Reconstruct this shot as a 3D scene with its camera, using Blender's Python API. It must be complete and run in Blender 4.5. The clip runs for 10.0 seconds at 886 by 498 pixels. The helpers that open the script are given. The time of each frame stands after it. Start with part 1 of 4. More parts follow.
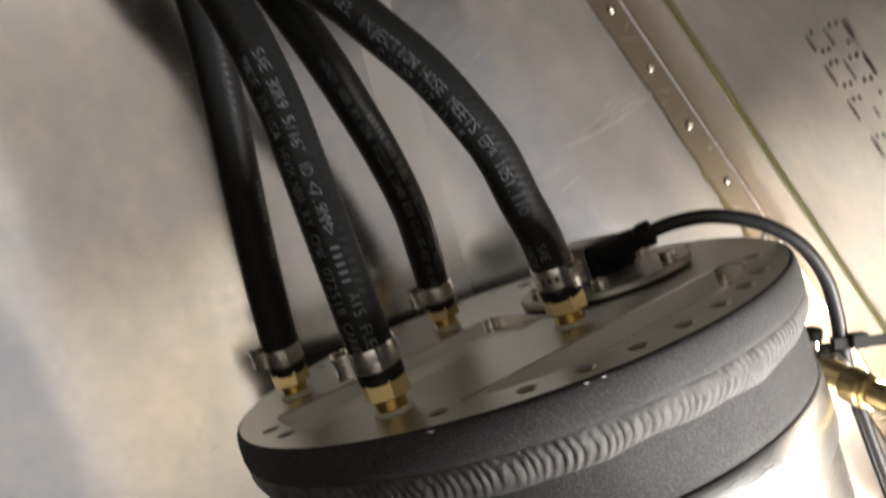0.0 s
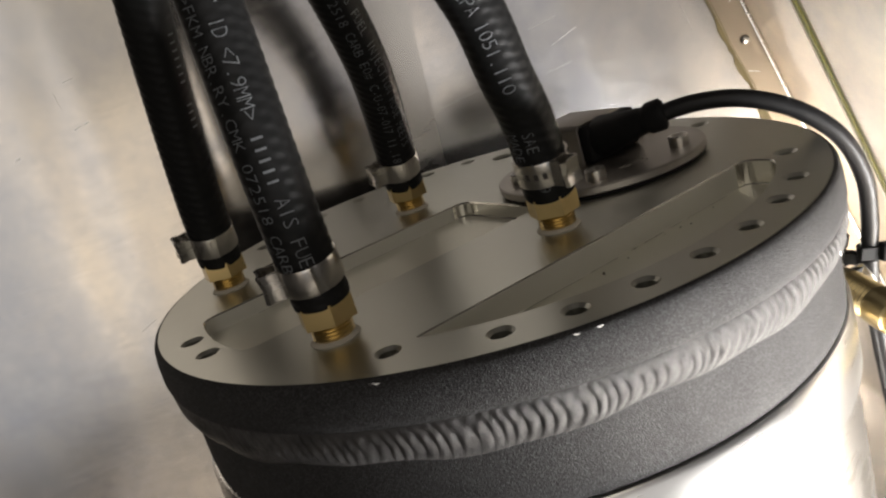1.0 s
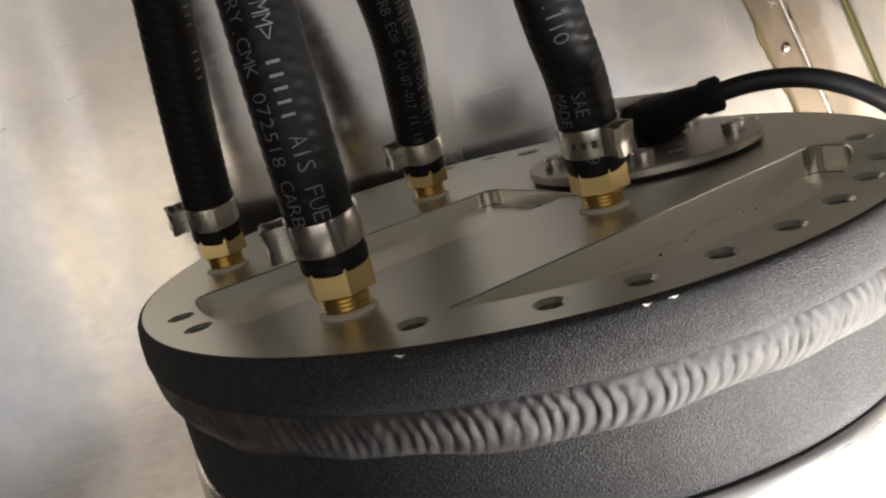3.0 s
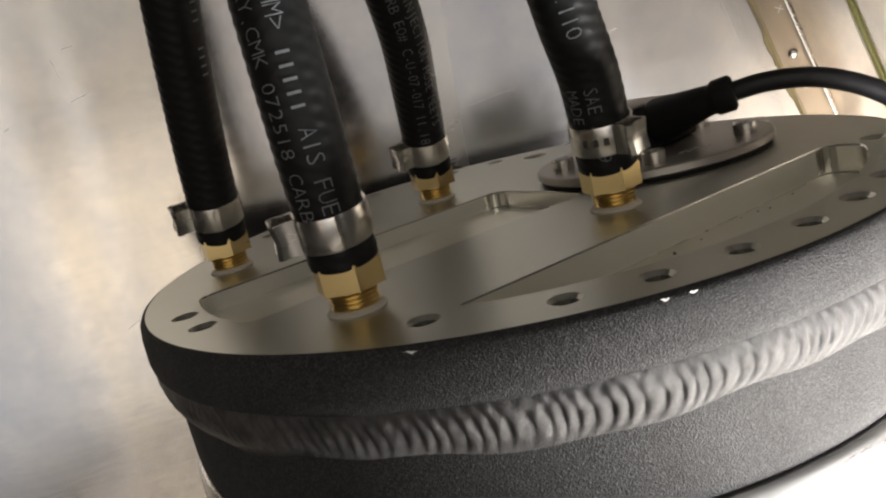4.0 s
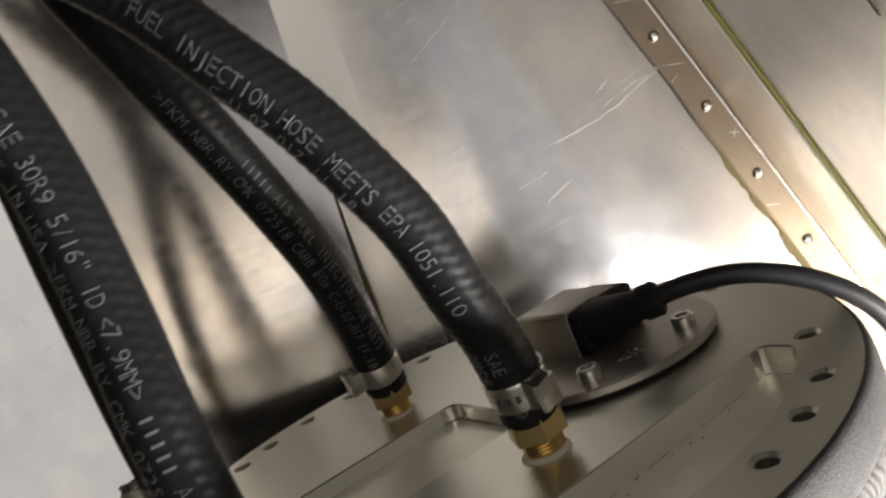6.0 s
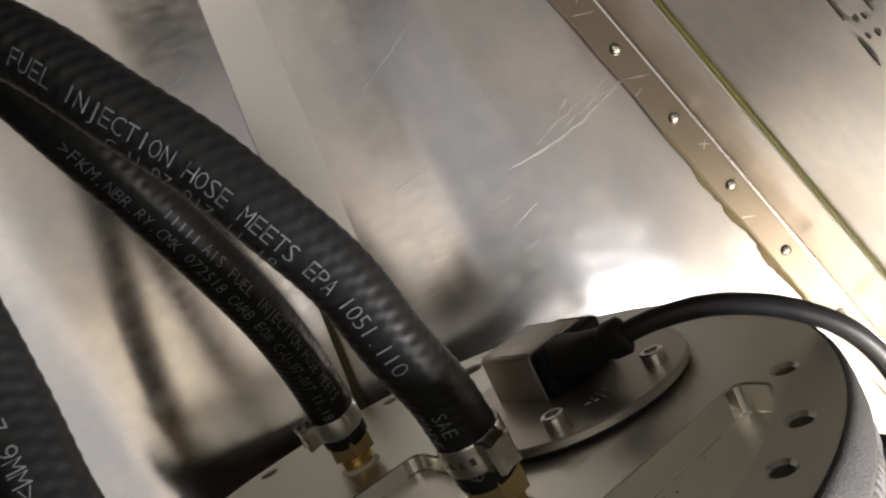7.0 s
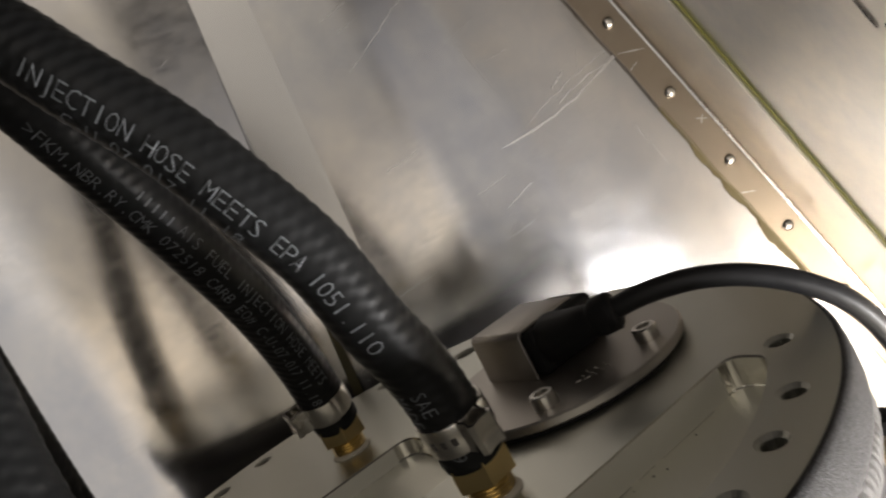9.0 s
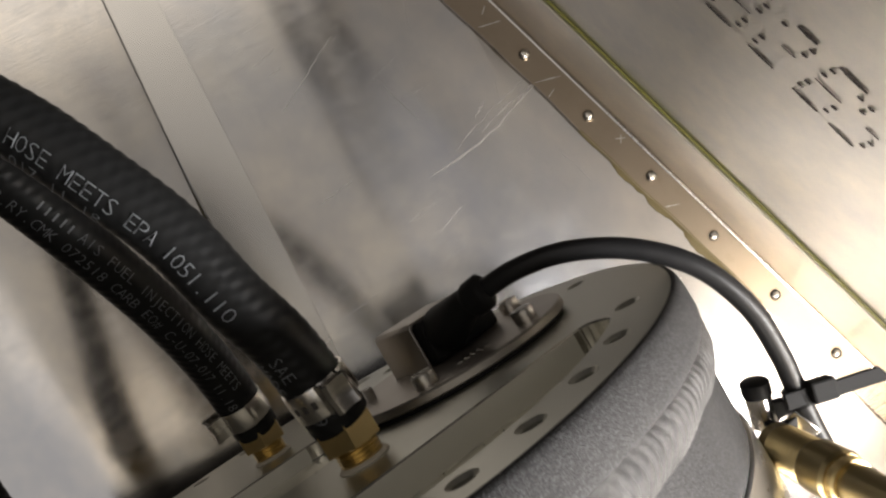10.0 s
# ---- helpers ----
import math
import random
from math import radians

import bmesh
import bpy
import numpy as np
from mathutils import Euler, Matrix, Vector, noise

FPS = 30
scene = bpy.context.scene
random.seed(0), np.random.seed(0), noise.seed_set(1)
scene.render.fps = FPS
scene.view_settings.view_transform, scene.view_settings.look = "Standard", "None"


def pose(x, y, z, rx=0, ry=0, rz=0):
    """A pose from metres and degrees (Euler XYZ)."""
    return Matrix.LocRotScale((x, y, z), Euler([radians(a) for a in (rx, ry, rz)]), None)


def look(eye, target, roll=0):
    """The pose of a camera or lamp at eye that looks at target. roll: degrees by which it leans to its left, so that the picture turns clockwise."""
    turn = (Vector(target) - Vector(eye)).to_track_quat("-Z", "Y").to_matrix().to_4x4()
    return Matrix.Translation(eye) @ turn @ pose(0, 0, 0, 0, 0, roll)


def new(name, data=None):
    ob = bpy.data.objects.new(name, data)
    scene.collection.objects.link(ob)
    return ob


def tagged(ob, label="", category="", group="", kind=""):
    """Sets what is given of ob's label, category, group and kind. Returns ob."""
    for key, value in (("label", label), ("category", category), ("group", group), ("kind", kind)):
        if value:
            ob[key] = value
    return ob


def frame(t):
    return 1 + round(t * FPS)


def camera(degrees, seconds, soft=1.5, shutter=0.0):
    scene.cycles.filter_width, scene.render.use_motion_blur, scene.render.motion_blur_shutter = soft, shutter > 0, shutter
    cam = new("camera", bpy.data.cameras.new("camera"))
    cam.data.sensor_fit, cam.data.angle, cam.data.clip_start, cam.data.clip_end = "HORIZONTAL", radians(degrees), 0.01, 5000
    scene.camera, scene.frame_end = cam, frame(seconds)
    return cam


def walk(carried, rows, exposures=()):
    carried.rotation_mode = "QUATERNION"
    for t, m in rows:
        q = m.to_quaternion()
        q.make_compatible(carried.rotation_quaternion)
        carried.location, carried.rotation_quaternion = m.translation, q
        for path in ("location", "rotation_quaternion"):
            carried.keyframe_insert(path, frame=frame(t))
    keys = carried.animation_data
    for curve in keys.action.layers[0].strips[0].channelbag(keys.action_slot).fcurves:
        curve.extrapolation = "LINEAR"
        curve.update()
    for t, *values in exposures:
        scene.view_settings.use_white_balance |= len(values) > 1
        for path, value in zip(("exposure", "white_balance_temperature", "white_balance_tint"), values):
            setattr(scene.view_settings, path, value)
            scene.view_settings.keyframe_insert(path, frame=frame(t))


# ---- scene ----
cam = camera(57.17, 10.0, soft=2.2, shutter=0.6)
PATH = [
    (0, (0.1071, 0.0643, 0.3609), (-0.0926, 0.5213, 0.3246), -18.81),
    (0.5, (0.1040, 0.0970, 0.3716), (-0.1075, 0.5346, 0.2542), -18.77),
    (1, (0.0939, 0.1154, 0.3691), (-0.1151, 0.5480, 0.2305), -17.04),
    (1.5, (0.0871, 0.1205, 0.3656), (-0.1227, 0.5553, 0.2353), -15.87),
    (2, (0.0821, 0.1218, 0.3609), (-0.1260, 0.5596, 0.2379), -14.93),
    (2.5, (0.0776, 0.1289, 0.3547), (-0.1268, 0.5692, 0.2349), -14.28),
    (4, (0.0703, 0.1312, 0.3470), (-0.1316, 0.5752, 0.2371), -13.76),
    (4.5, (0.0801, 0.1409, 0.3554), (-0.1238, 0.5865, 0.2562), -15.70),
    (5, (0.0889, 0.1421, 0.3661), (-0.1185, 0.5891, 0.2816), -18.07),
    (5.5, (0.0963, 0.1454, 0.3708), (-0.1222, 0.5896, 0.3001), -19.41),
    (6, (0.1067, 0.1573, 0.3786), (-0.1147, 0.6015, 0.3179), -22.81),
    (7.5, (0.1110, 0.1791, 0.3793), (-0.1030, 0.6274, 0.3228), -25.89),
    (8, (0.1097, 0.1788, 0.3781), (-0.1135, 0.6214, 0.3125), -26.27),
    (8.5, (0.1109, 0.1784, 0.3780), (-0.1182, 0.6175, 0.3095), -26.82),
    (9, (0.1126, 0.1825, 0.3731), (-0.1078, 0.6275, 0.3141), -26.97),
    (9.5, (0.1284, 0.1798, 0.3563), (-0.0807, 0.6326, 0.3204), -28.40),
    (10, (0.1380, 0.1764, 0.3409), (-0.0735, 0.6292, 0.3272), -29.92),
]
walk(cam, [(t, look(eye, target, roll)) for t, eye, target, roll in PATH],
     exposures=[(0.0, -0.04), (2.0, 0.12), (4.0, 0.30), (6.0, 0.28), (7.5, -0.12), (9.0, -0.12), (10.0, -0.30)])

# ---- world and lights ----
world = bpy.data.worlds.new("workshop_air")
scene.world = world
world.use_nodes = True
world.node_tree.nodes["Background"].inputs[0].default_value = (0.62, 0.60, 0.58, 1)
world.node_tree.nodes["Background"].inputs[1].default_value = 0.36


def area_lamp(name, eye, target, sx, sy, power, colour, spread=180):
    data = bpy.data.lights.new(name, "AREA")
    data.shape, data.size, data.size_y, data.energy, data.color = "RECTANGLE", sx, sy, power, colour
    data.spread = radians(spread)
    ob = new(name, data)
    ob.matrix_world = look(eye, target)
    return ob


# unseen panels added behind the camera: the metal sheets' bright bands are their reflections
for x, z, w, h, power, tone in ((0.0, 0.15, 0.9, 1.95, 2.8, (1.0, 0.86, 0.71)), (0.85, 0.15, 0.75, 1.95, 2.9, (0.96, 0.95, 0.97)), (1.62, -0.28, 0.76, 1.25, 2.9, (1.0, 0.87, 0.71)), (2.17, 0.08, 0.34, 0.55, 0.65, (1.0, 0.87, 0.71)), (1.55, 1.15, 1.0, 1.55, 2.2, (1.0, 0.91, 0.80))):
    area_lamp("reflection_panel", (x, -2.6, z), (x * 0.5, 0.4, 0.30), w, h, power, tone)
# unseen lights added low right: outside the bay's open side, on its floor
area_lamp("right_key", (0.345, 0.265, 0.085), (0.095, 0.31, 0.275), 0.12, 0.10, 0.92, (1.0, 0.97, 0.95), 75)
area_lamp("low_right_fill", (0.215, 0.300, 0.078), (0.160, 0.45, 0.30), 0.10, 0.07, 1.35, (1.0, 0.90, 0.78))
# unseen panels added beside those: near-white for the back sheet, blue for its foot
area_lamp("back_sheet_panel", (3.15, -2.55, 0.30), (0.0, 0.45, 0.30), 1.6, 1.9, 3.9, (1.0, 0.95, 0.93))
area_lamp("low_blue_panel", (2.20, -2.58, -0.55), (0.0, 0.45, 0.30), 0.40, 0.70, 0.6, (0.50, 0.70, 1.0))
# unseen high panel added to brighten the lid
area_lamp("high_panel", (1.1, -2.3, 2.05), (0.0, 0.4, 0.35), 2.4, 0.7, 9.0, (1.0, 0.90, 0.78))


# ---- materials ----
def material(name, colour, rough, metal=0.0, spec=0.5):
    m = bpy.data.materials.new(name)
    m.use_nodes = True
    b = m.node_tree.nodes["Principled BSDF"]
    b.inputs["Base Color"].default_value = (*colour, 1)
    b.inputs["Roughness"].default_value = rough
    b.inputs["Metallic"].default_value = metal
    b.inputs["Specular IOR Level"].default_value = spec
    return m


def nd(m, kind, **vals):
    n = m.node_tree.nodes.new(kind)
    for k, v in vals.items():
        n.inputs[k.replace("_", " ")].default_value = v
    return n


def ln(m, a, b):
    m.node_tree.links.new(a, b)


def coords(m, scale):
    c = m.node_tree.nodes.new("ShaderNodeTexCoord")
    mp = m.node_tree.nodes.new("ShaderNodeMapping")
    mp.inputs["Scale"].default_value = scale
    ln(m, c.outputs["Object"], mp.inputs["Vector"])
    return mp.outputs["Vector"]


def ramp_between(m, fac, lo, hi, a=0.3, b=0.7):
    r = m.node_tree.nodes.new("ShaderNodeMapRange")
    r.inputs["From Min"].default_value, r.inputs["From Max"].default_value = a, b
    r.inputs["To Min"].default_value, r.inputs["To Max"].default_value = lo, hi
    ln(m, fac, r.inputs["Value"])
    return r.outputs["Result"]


def mix_colour(m, fac, c1, c2):
    x = m.node_tree.nodes.new("ShaderNodeMix")
    x.data_type = "RGBA"
    x.inputs["A"].default_value, x.inputs["B"].default_value = (*c1, 1), (*c2, 1)
    ln(m, fac, x.inputs["Factor"])
    return x.outputs["Result"]


def bump(m, heights, strength, distance):
    b = nd(m, "ShaderNodeBump", Strength=strength, Distance=distance)
    ln(m, heights, b.inputs["Height"])
    ln(m, b.outputs["Normal"], m.node_tree.nodes["Principled BSDF"].inputs["Normal"])
    return b


def noise_of(m, scale3, scale, detail=3.0, rough=0.55):
    n = nd(m, "ShaderNodeTexNoise", Scale=scale, Detail=detail, Roughness=rough)
    ln(m, coords(m, scale3), n.inputs["Vector"])
    return n.outputs["Fac"]


def sheet_metal(name, c1, c2, r1, r2, grain, bumpy, sheet=0.0, waves=0.0):
    """Metal: rolling grain along one axis, cloudy gloss, fine scuffs; large sheets also ripple a little and scatter more up and down."""
    m = material(name, c1, r1, 1.0)
    p = m.node_tree.nodes["Principled BSDF"].inputs
    cloud = noise_of(m, (1, 1, 1), 9.0, 4.0)
    fine = noise_of(m, grain, 60.0, 4.0, 0.7)
    ln(m, mix_colour(m, ramp_between(m, cloud, 0, 1), c1, c2), p["Base Color"])
    ad = m.node_tree.nodes.new("ShaderNodeMath")
    ad.operation = "MULTIPLY_ADD"
    ad.inputs[1].default_value, ad.inputs[2].default_value = (0.10, r1 - 0.05) if bumpy > 0.02 else (0.02, r1 - 0.01)
    ln(m, fine, ad.inputs[0])
    ad2 = m.node_tree.nodes.new("ShaderNodeMath")
    ad2.operation = "ADD"
    ln(m, ad.outputs[0], ad2.inputs[0])
    ln(m, ramp_between(m, cloud, 0.0, r2 - r1), ad2.inputs[1])
    rough_out = ad2.outputs[0]
    if sheet:
        # dull rubbed streaks that catch more light
        rub = noise_of(m, (3.0, 3.0, 11.0), 14.0, 6.0, 0.75)
        ad3 = m.node_tree.nodes.new("ShaderNodeMath")
        ad3.operation = "ADD"
        ln(m, rough_out, ad3.inputs[0])
        ln(m, ramp_between(m, rub, 0.0, 0.05, 0.50, 0.90), ad3.inputs[1])
        # handling haze: small cloudy spots of finer and coarser gloss
        haze = noise_of(m, (1.0, 1.0, 1.6), 150.0, 5.0, 0.7)
        ad4 = m.node_tree.nodes.new("ShaderNodeMath")
        ad4.operation = "ADD"
        ln(m, ad3.outputs[0], ad4.inputs[0])
        ln(m, ramp_between(m, haze, -0.018, 0.026), ad4.inputs[1])
        # cloudy oxide: the grey turns warmer and cooler from spot to spot
        spot = noise_of(m, (1.0, 1.0, 0.8), 38.0, 7.0, 0.68)
        tone = m.node_tree.nodes.new("ShaderNodeMix")
        tone.data_type, tone.blend_type = "RGBA", "MULTIPLY"
        tone.inputs["Factor"].default_value = 1.0
        ln(m, p["Base Color"].links[0].from_socket, tone.inputs["A"])
        ln(m, mix_colour(m, ramp_between(m, spot, 0, 1, 0.34, 0.66), (0.82, 0.825, 0.85), (1.0, 0.975, 0.935)), tone.inputs["B"])
        ln(m, tone.outputs["Result"], p["Base Color"])
        ad3 = ad4
        rough_out = ad3.outputs[0]
        p["Anisotropic"].default_value = sheet
        p["Anisotropic Rotation"].default_value = 0.25
        tg = m.node_tree.nodes.new("ShaderNodeTangent")
        tg.direction_type, tg.axis = "RADIAL", "Z"
        ln(m, tg.outputs["Tangent"], p["Tangent"])
    ln(m, rough_out, p["Roughness"])
    if bumpy > 0.02:
        b = bump(m, fine, bumpy, 0.0004)
    if waves:
        wv = noise_of(m, (1, 1, 0.13), 13.0, 2.0, 0.45)
        b2 = nd(m, "ShaderNodeBump", Strength=waves, Distance=0.006)
        ln(m, wv, b2.inputs["Height"])
        ln(m, b2.outputs["Normal"], b.inputs["Normal"])
    return m


ALU = sheet_metal("mill_aluminium", (0.77, 0.73, 0.68), (0.66, 0.66, 0.665), 0.12, 0.17, (1, 1, 14), 0.04, 0.55, 0.42)
ALU_MID = sheet_metal("rolled_aluminium", (0.77, 0.735, 0.705), (0.65, 0.665, 0.69), 0.13, 0.19, (1, 1, 14), 0.04, 0.55, 0.42)
LID = sheet_metal("machined_aluminium", (0.70, 0.70, 0.645), (0.63, 0.63, 0.575), 0.35, 0.40, (4, 4, 1), 0.003)
MILLED = sheet_metal("milled_aluminium", (0.91, 0.90, 0.82), (0.86, 0.85, 0.77), 0.48, 0.55, (4, 4, 1), 0.005)
SIDECUT = sheet_metal("side_milled_aluminium", (0.90, 0.89, 0.83), (0.84, 0.83, 0.77), 0.52, 0.62, (9, 9, 1), 0.01)
CUT = sheet_metal("cutter_finish", (0.84, 0.82, 0.76), (0.78, 0.76, 0.70), 0.15, 0.22, (9, 9, 1), 0.01)
SATIN = sheet_metal("satin_aluminium", (0.88, 0.855, 0.81), (0.82, 0.795, 0.75), 0.36, 0.46, (1, 1, 14), 0.03, 0.3, 0.12)
COVER = sheet_metal("satin_cover_strip", (0.76, 0.745, 0.72), (0.70, 0.69, 0.68), 0.21, 0.29, (1, 1, 12), 0.02)
POLISHED = sheet_metal("polished_aluminium", (0.86, 0.85, 0.83), (0.80, 0.79, 0.77), 0.22, 0.32, (1, 1, 8), 0.05)
STRIP = sheet_metal("dull_aluminium", (0.37, 0.315, 0.255), (0.28, 0.235, 0.185), 0.26, 0.36, (1, 1, 10), 0.06)
# grey-brown blotches of old sealant on the strip
sp = STRIP.node_tree.nodes["Principled BSDF"].inputs["Base Color"]
old = sp.links[0].from_socket
blot = ramp_between(STRIP, noise_of(STRIP, (1, 1, 1), 95.0, 5.0, 0.7), 0.0, 0.38, 0.52, 0.74)
sm_ = STRIP.node_tree.nodes.new("ShaderNodeMix")
sm_.data_type = "RGBA"
sm_.inputs["B"].default_value = (0.24, 0.20, 0.15, 1)
ln(STRIP, blot, sm_.inputs["Factor"])
ln(STRIP, old, sm_.inputs["A"])
ln(STRIP, sm_.outputs["Result"], sp)
STEEL = sheet_metal("stainless_steel", (0.82, 0.79, 0.75), (0.74, 0.72, 0.68), 0.20, 0.30, (1, 1, 6), 0.05)
CAPSTEEL = sheet_metal("plated_steel", (0.50, 0.47, 0.435), (0.44, 0.415, 0.385), 0.36, 0.44, (1, 1, 1), 0.08)
BRASS = sheet_metal("brass", (0.80, 0.64, 0.33), (0.72, 0.55, 0.25), 0.24, 0.36, (1, 1, 4), 0.08)
OLDBRASS = sheet_metal("tarnished_brass", (0.46, 0.37, 0.19), (0.22, 0.175, 0.10), 0.26, 0.42, (1, 1, 4), 0.15)

BLACK = material("black_texture_paint", (0.011, 0.011, 0.012), 0.40, 0.0, 0.42)
grit = nd(BLACK, "ShaderNodeTexVoronoi", Scale=3600.0)
ln(BLACK, coords(BLACK, (1, 1, 1)), grit.inputs["Vector"])
sep = BLACK.node_tree.nodes.new("ShaderNodeSeparateColor")
ln(BLACK, grit.outputs["Color"], sep.inputs["Color"])
wide = noise_of(BLACK, (1, 1, 1), 70.0, 4.0, 0.6)
BP = BLACK.node_tree.nodes["Principled BSDF"].inputs
ln(BLACK, ramp_between(BLACK, wide, 0.62, 0.74), BP["Roughness"])
ln(BLACK, mix_colour(BLACK, ramp_between(BLACK, sep.outputs["Red"], 0, 1, 0.45, 1.0), (0.018, 0.018, 0.0185), (0.060, 0.059, 0.062)), BP["Base Color"])
grain = nd(BLACK, "ShaderNodeTexVoronoi", Scale=3300.0)
ln(BLACK, coords(BLACK, (1, 1, 1)), grain.inputs["Vector"])
bump(BLACK, grain.outputs["Distance"], 0.7, 0.00022)

# lighter copy of the black paint: the bead's lit look is in its colour
BEAD = material("bead_black_brightened", (0.05, 0.05, 0.05), 0.40, 0.0, 0.5)
grit = noise_of(BEAD, (1, 1, 1), 1900.0, 4.0, 0.85)
# this noise only spreads the two tones in random patches
worn = noise_of(BEAD, (1, 1, 1), 240.0, 3.0, 0.6)
BP = BEAD.node_tree.nodes["Principled BSDF"].inputs
ln(BEAD, ramp_between(BEAD, grit, 0.26, 0.50), BP["Roughness"])
ln(BEAD, mix_colour(BEAD, ramp_between(BEAD, worn, 0, 1, 0.30, 0.75), (0.030, 0.0295, 0.030), (0.105, 0.102, 0.102)), BP["Base Color"])
bump(BEAD, grit, 0.6, 0.0005)

RUBBER = material("hose_rubber", (0.0125, 0.0128, 0.013), 0.5, 0.0, 0.16)
PLASTIC = material("black_plastic", (0.013, 0.013, 0.0135), 0.52, 0.0, 0.10)
fine = noise_of(PLASTIC, (1, 1, 1), 900.0, 2.0)
bump(PLASTIC, fine, 0.12, 0.0004)
CABLE = material("cable_jacket", (0.014, 0.014, 0.015), 0.38, 0.0, 0.25)
fine = noise_of(CABLE, (1, 1, 1), 500.0, 2.0)
ln(CABLE, ramp_between(CABLE, fine, 0.33, 0.45), CABLE.node_tree.nodes["Principled BSDF"].inputs["Roughness"])
PRINT = material("white_print", (0.165, 0.175, 0.185), 0.6, 0.0, 0.2)
INK = material("dark_ink", (0.035, 0.027, 0.025), 0.55, 0.0, 0.3)
TAPE = material("thread_sealant", (0.62, 0.58, 0.50), 0.5, 0.0, 0.4)
FILM = material("green_edge_film", (0.125, 0.125, 0.030), 0.45, 0.0, 0.5)
SEALANT = material("old_sealant", (0.20, 0.165, 0.085), 0.55, 0.0, 0.35)
GAP = material("lap_gap_olive", (0.060, 0.052, 0.022), 0.5, 0.0, 0.4)
DARK = material("dark_hole", (0.05, 0.045, 0.04), 0.5)
CHIP = material("bare_chip", (0.75, 0.74, 0.72), 0.4, 0.3)
CONCRETE = material("workshop_grey", (0.30, 0.29, 0.28), 0.7)
cl = noise_of(CONCRETE, (1, 1, 1), 2.0, 5.0)
ln(CONCRETE, mix_colour(CONCRETE, cl, (0.34, 0.33, 0.32), (0.24, 0.235, 0.23)), CONCRETE.node_tree.nodes["Principled BSDF"].inputs["Base Color"])

# rubber: woven cover that shows through as fine diagonal ribs
wv1 = nd(RUBBER, "ShaderNodeTexNoise", Scale=700.0, Detail=2.0)
ln(RUBBER, coords(RUBBER, (1, 1, 1)), wv1.inputs["Vector"])
ln(RUBBER, ramp_between(RUBBER, wv1.outputs["Fac"], 0.36, 0.50), RUBBER.node_tree.nodes["Principled BSDF"].inputs["Roughness"])
bump(RUBBER, wv1.outputs["Fac"], 0.10, 0.0003)


# ---- mesh helpers ----
def smooth(bm, on=True):
    for f in bm.faces:
        f.smooth = on


def mesh_object(name, bm, mat, auto=None):
    me = bpy.data.meshes.new(name)
    bm.normal_update()
    if auto is not None:
        smooth(bm)
        for e in bm.edges:
            if len(e.link_faces) == 2 and e.calc_face_angle(0) > radians(auto):
                e.smooth = False
    bm.to_mesh(me)
    bm.free()
    for mm in (mat if isinstance(mat, (list, tuple)) else [mat]):
        me.materials.append(mm)
    return new(name, me)


def part(name, bm, mat, parent, label="", auto=None):
    ob = mesh_object(name, bm, mat, auto)
    ob.parent = parent
    if label:
        tagged(ob, label)
    return ob


def thing(name, label, category, m=None, group="", kind=""):
    ob = new(name)
    ob.empty_display_size = 0.01
    if m is not None:
        ob.matrix_world = m
    return tagged(ob, label, category, group, kind)


def revolve(profile, n=64, closed=False):
    """A body of revolution about z from (r, z) pairs."""
    bm = bmesh.new()
    rings = []
    for r, z in profile:
        if r < 1e-7:
            rings.append([bm.verts.new((0, 0, z))])
        else:
            rings.append([bm.verts.new((r * math.cos(2 * math.pi * i / n), r * math.sin(2 * math.pi * i / n), z)) for i in range(n)])
    pairs = list(zip(rings, rings[1:]))
    if closed:
        pairs.append((rings[-1], rings[0]))
    for a, b in pairs:
        for i in range(n):
            j = (i + 1) % n
            if len(a) == 1 and len(b) == 1:
                continue
            if len(a) == 1:
                bm.faces.new((a[0], b[j], b[i]))
            elif len(b) == 1:
                bm.faces.new((a[i], a[j], b[0]))
            else:
                bm.faces.new((a[i], a[j], b[j], b[i]))
    bmesh.ops.recalc_face_normals(bm, faces=bm.faces)
    return bm


def box(sx, sy, sz, bev=0.0, seg=2, at=(0, 0, 0)):
    bm = bmesh.new()
    bmesh.ops.create_cube(bm, size=1.0)
    bmesh.ops.scale(bm, vec=(sx, sy, sz), verts=bm.verts)
    if bev:
        bmesh.ops.bevel(bm, geom=list(bm.edges), offset=bev, segments=seg, affect="EDGES", profile=0.5)
    bmesh.ops.translate(bm, vec=at, verts=bm.verts)
    return bm


def prism(points, z0, z1, bev=0.0, seg=2):
    """An upright prism over a 2D outline."""
    bm = bmesh.new()
    lo = [bm.verts.new((x, y, z0)) for x, y in points]
    hi = [bm.verts.new((x, y, z1)) for x, y in points]
    bm.faces.new(lo[::-1])
    top = bm.faces.new(hi)
    n = len(points)
    for i in range(n):
        bm.faces.new((lo[i], lo[(i + 1) % n], hi[(i + 1) % n], hi[i]))
    if bev:
        bmesh.ops.bevel(bm, geom=list(top.edges), offset=bev, segments=seg, affect="EDGES", profile=0.5)
    bmesh.ops.recalc_face_normals(bm, faces=bm.faces)
    return bm


def joined(*bms):
    out = bmesh.new()
    for b in bms:
        me = bpy.data.meshes.new("tmp")
        b.to_mesh(me)
        b.free()
        out.from_mesh(me)
        bpy.data.meshes.remove(me)
    return out


def moved(bm, m):
    bmesh.ops.transform(bm, matrix=m, verts=bm.verts)
    return bm


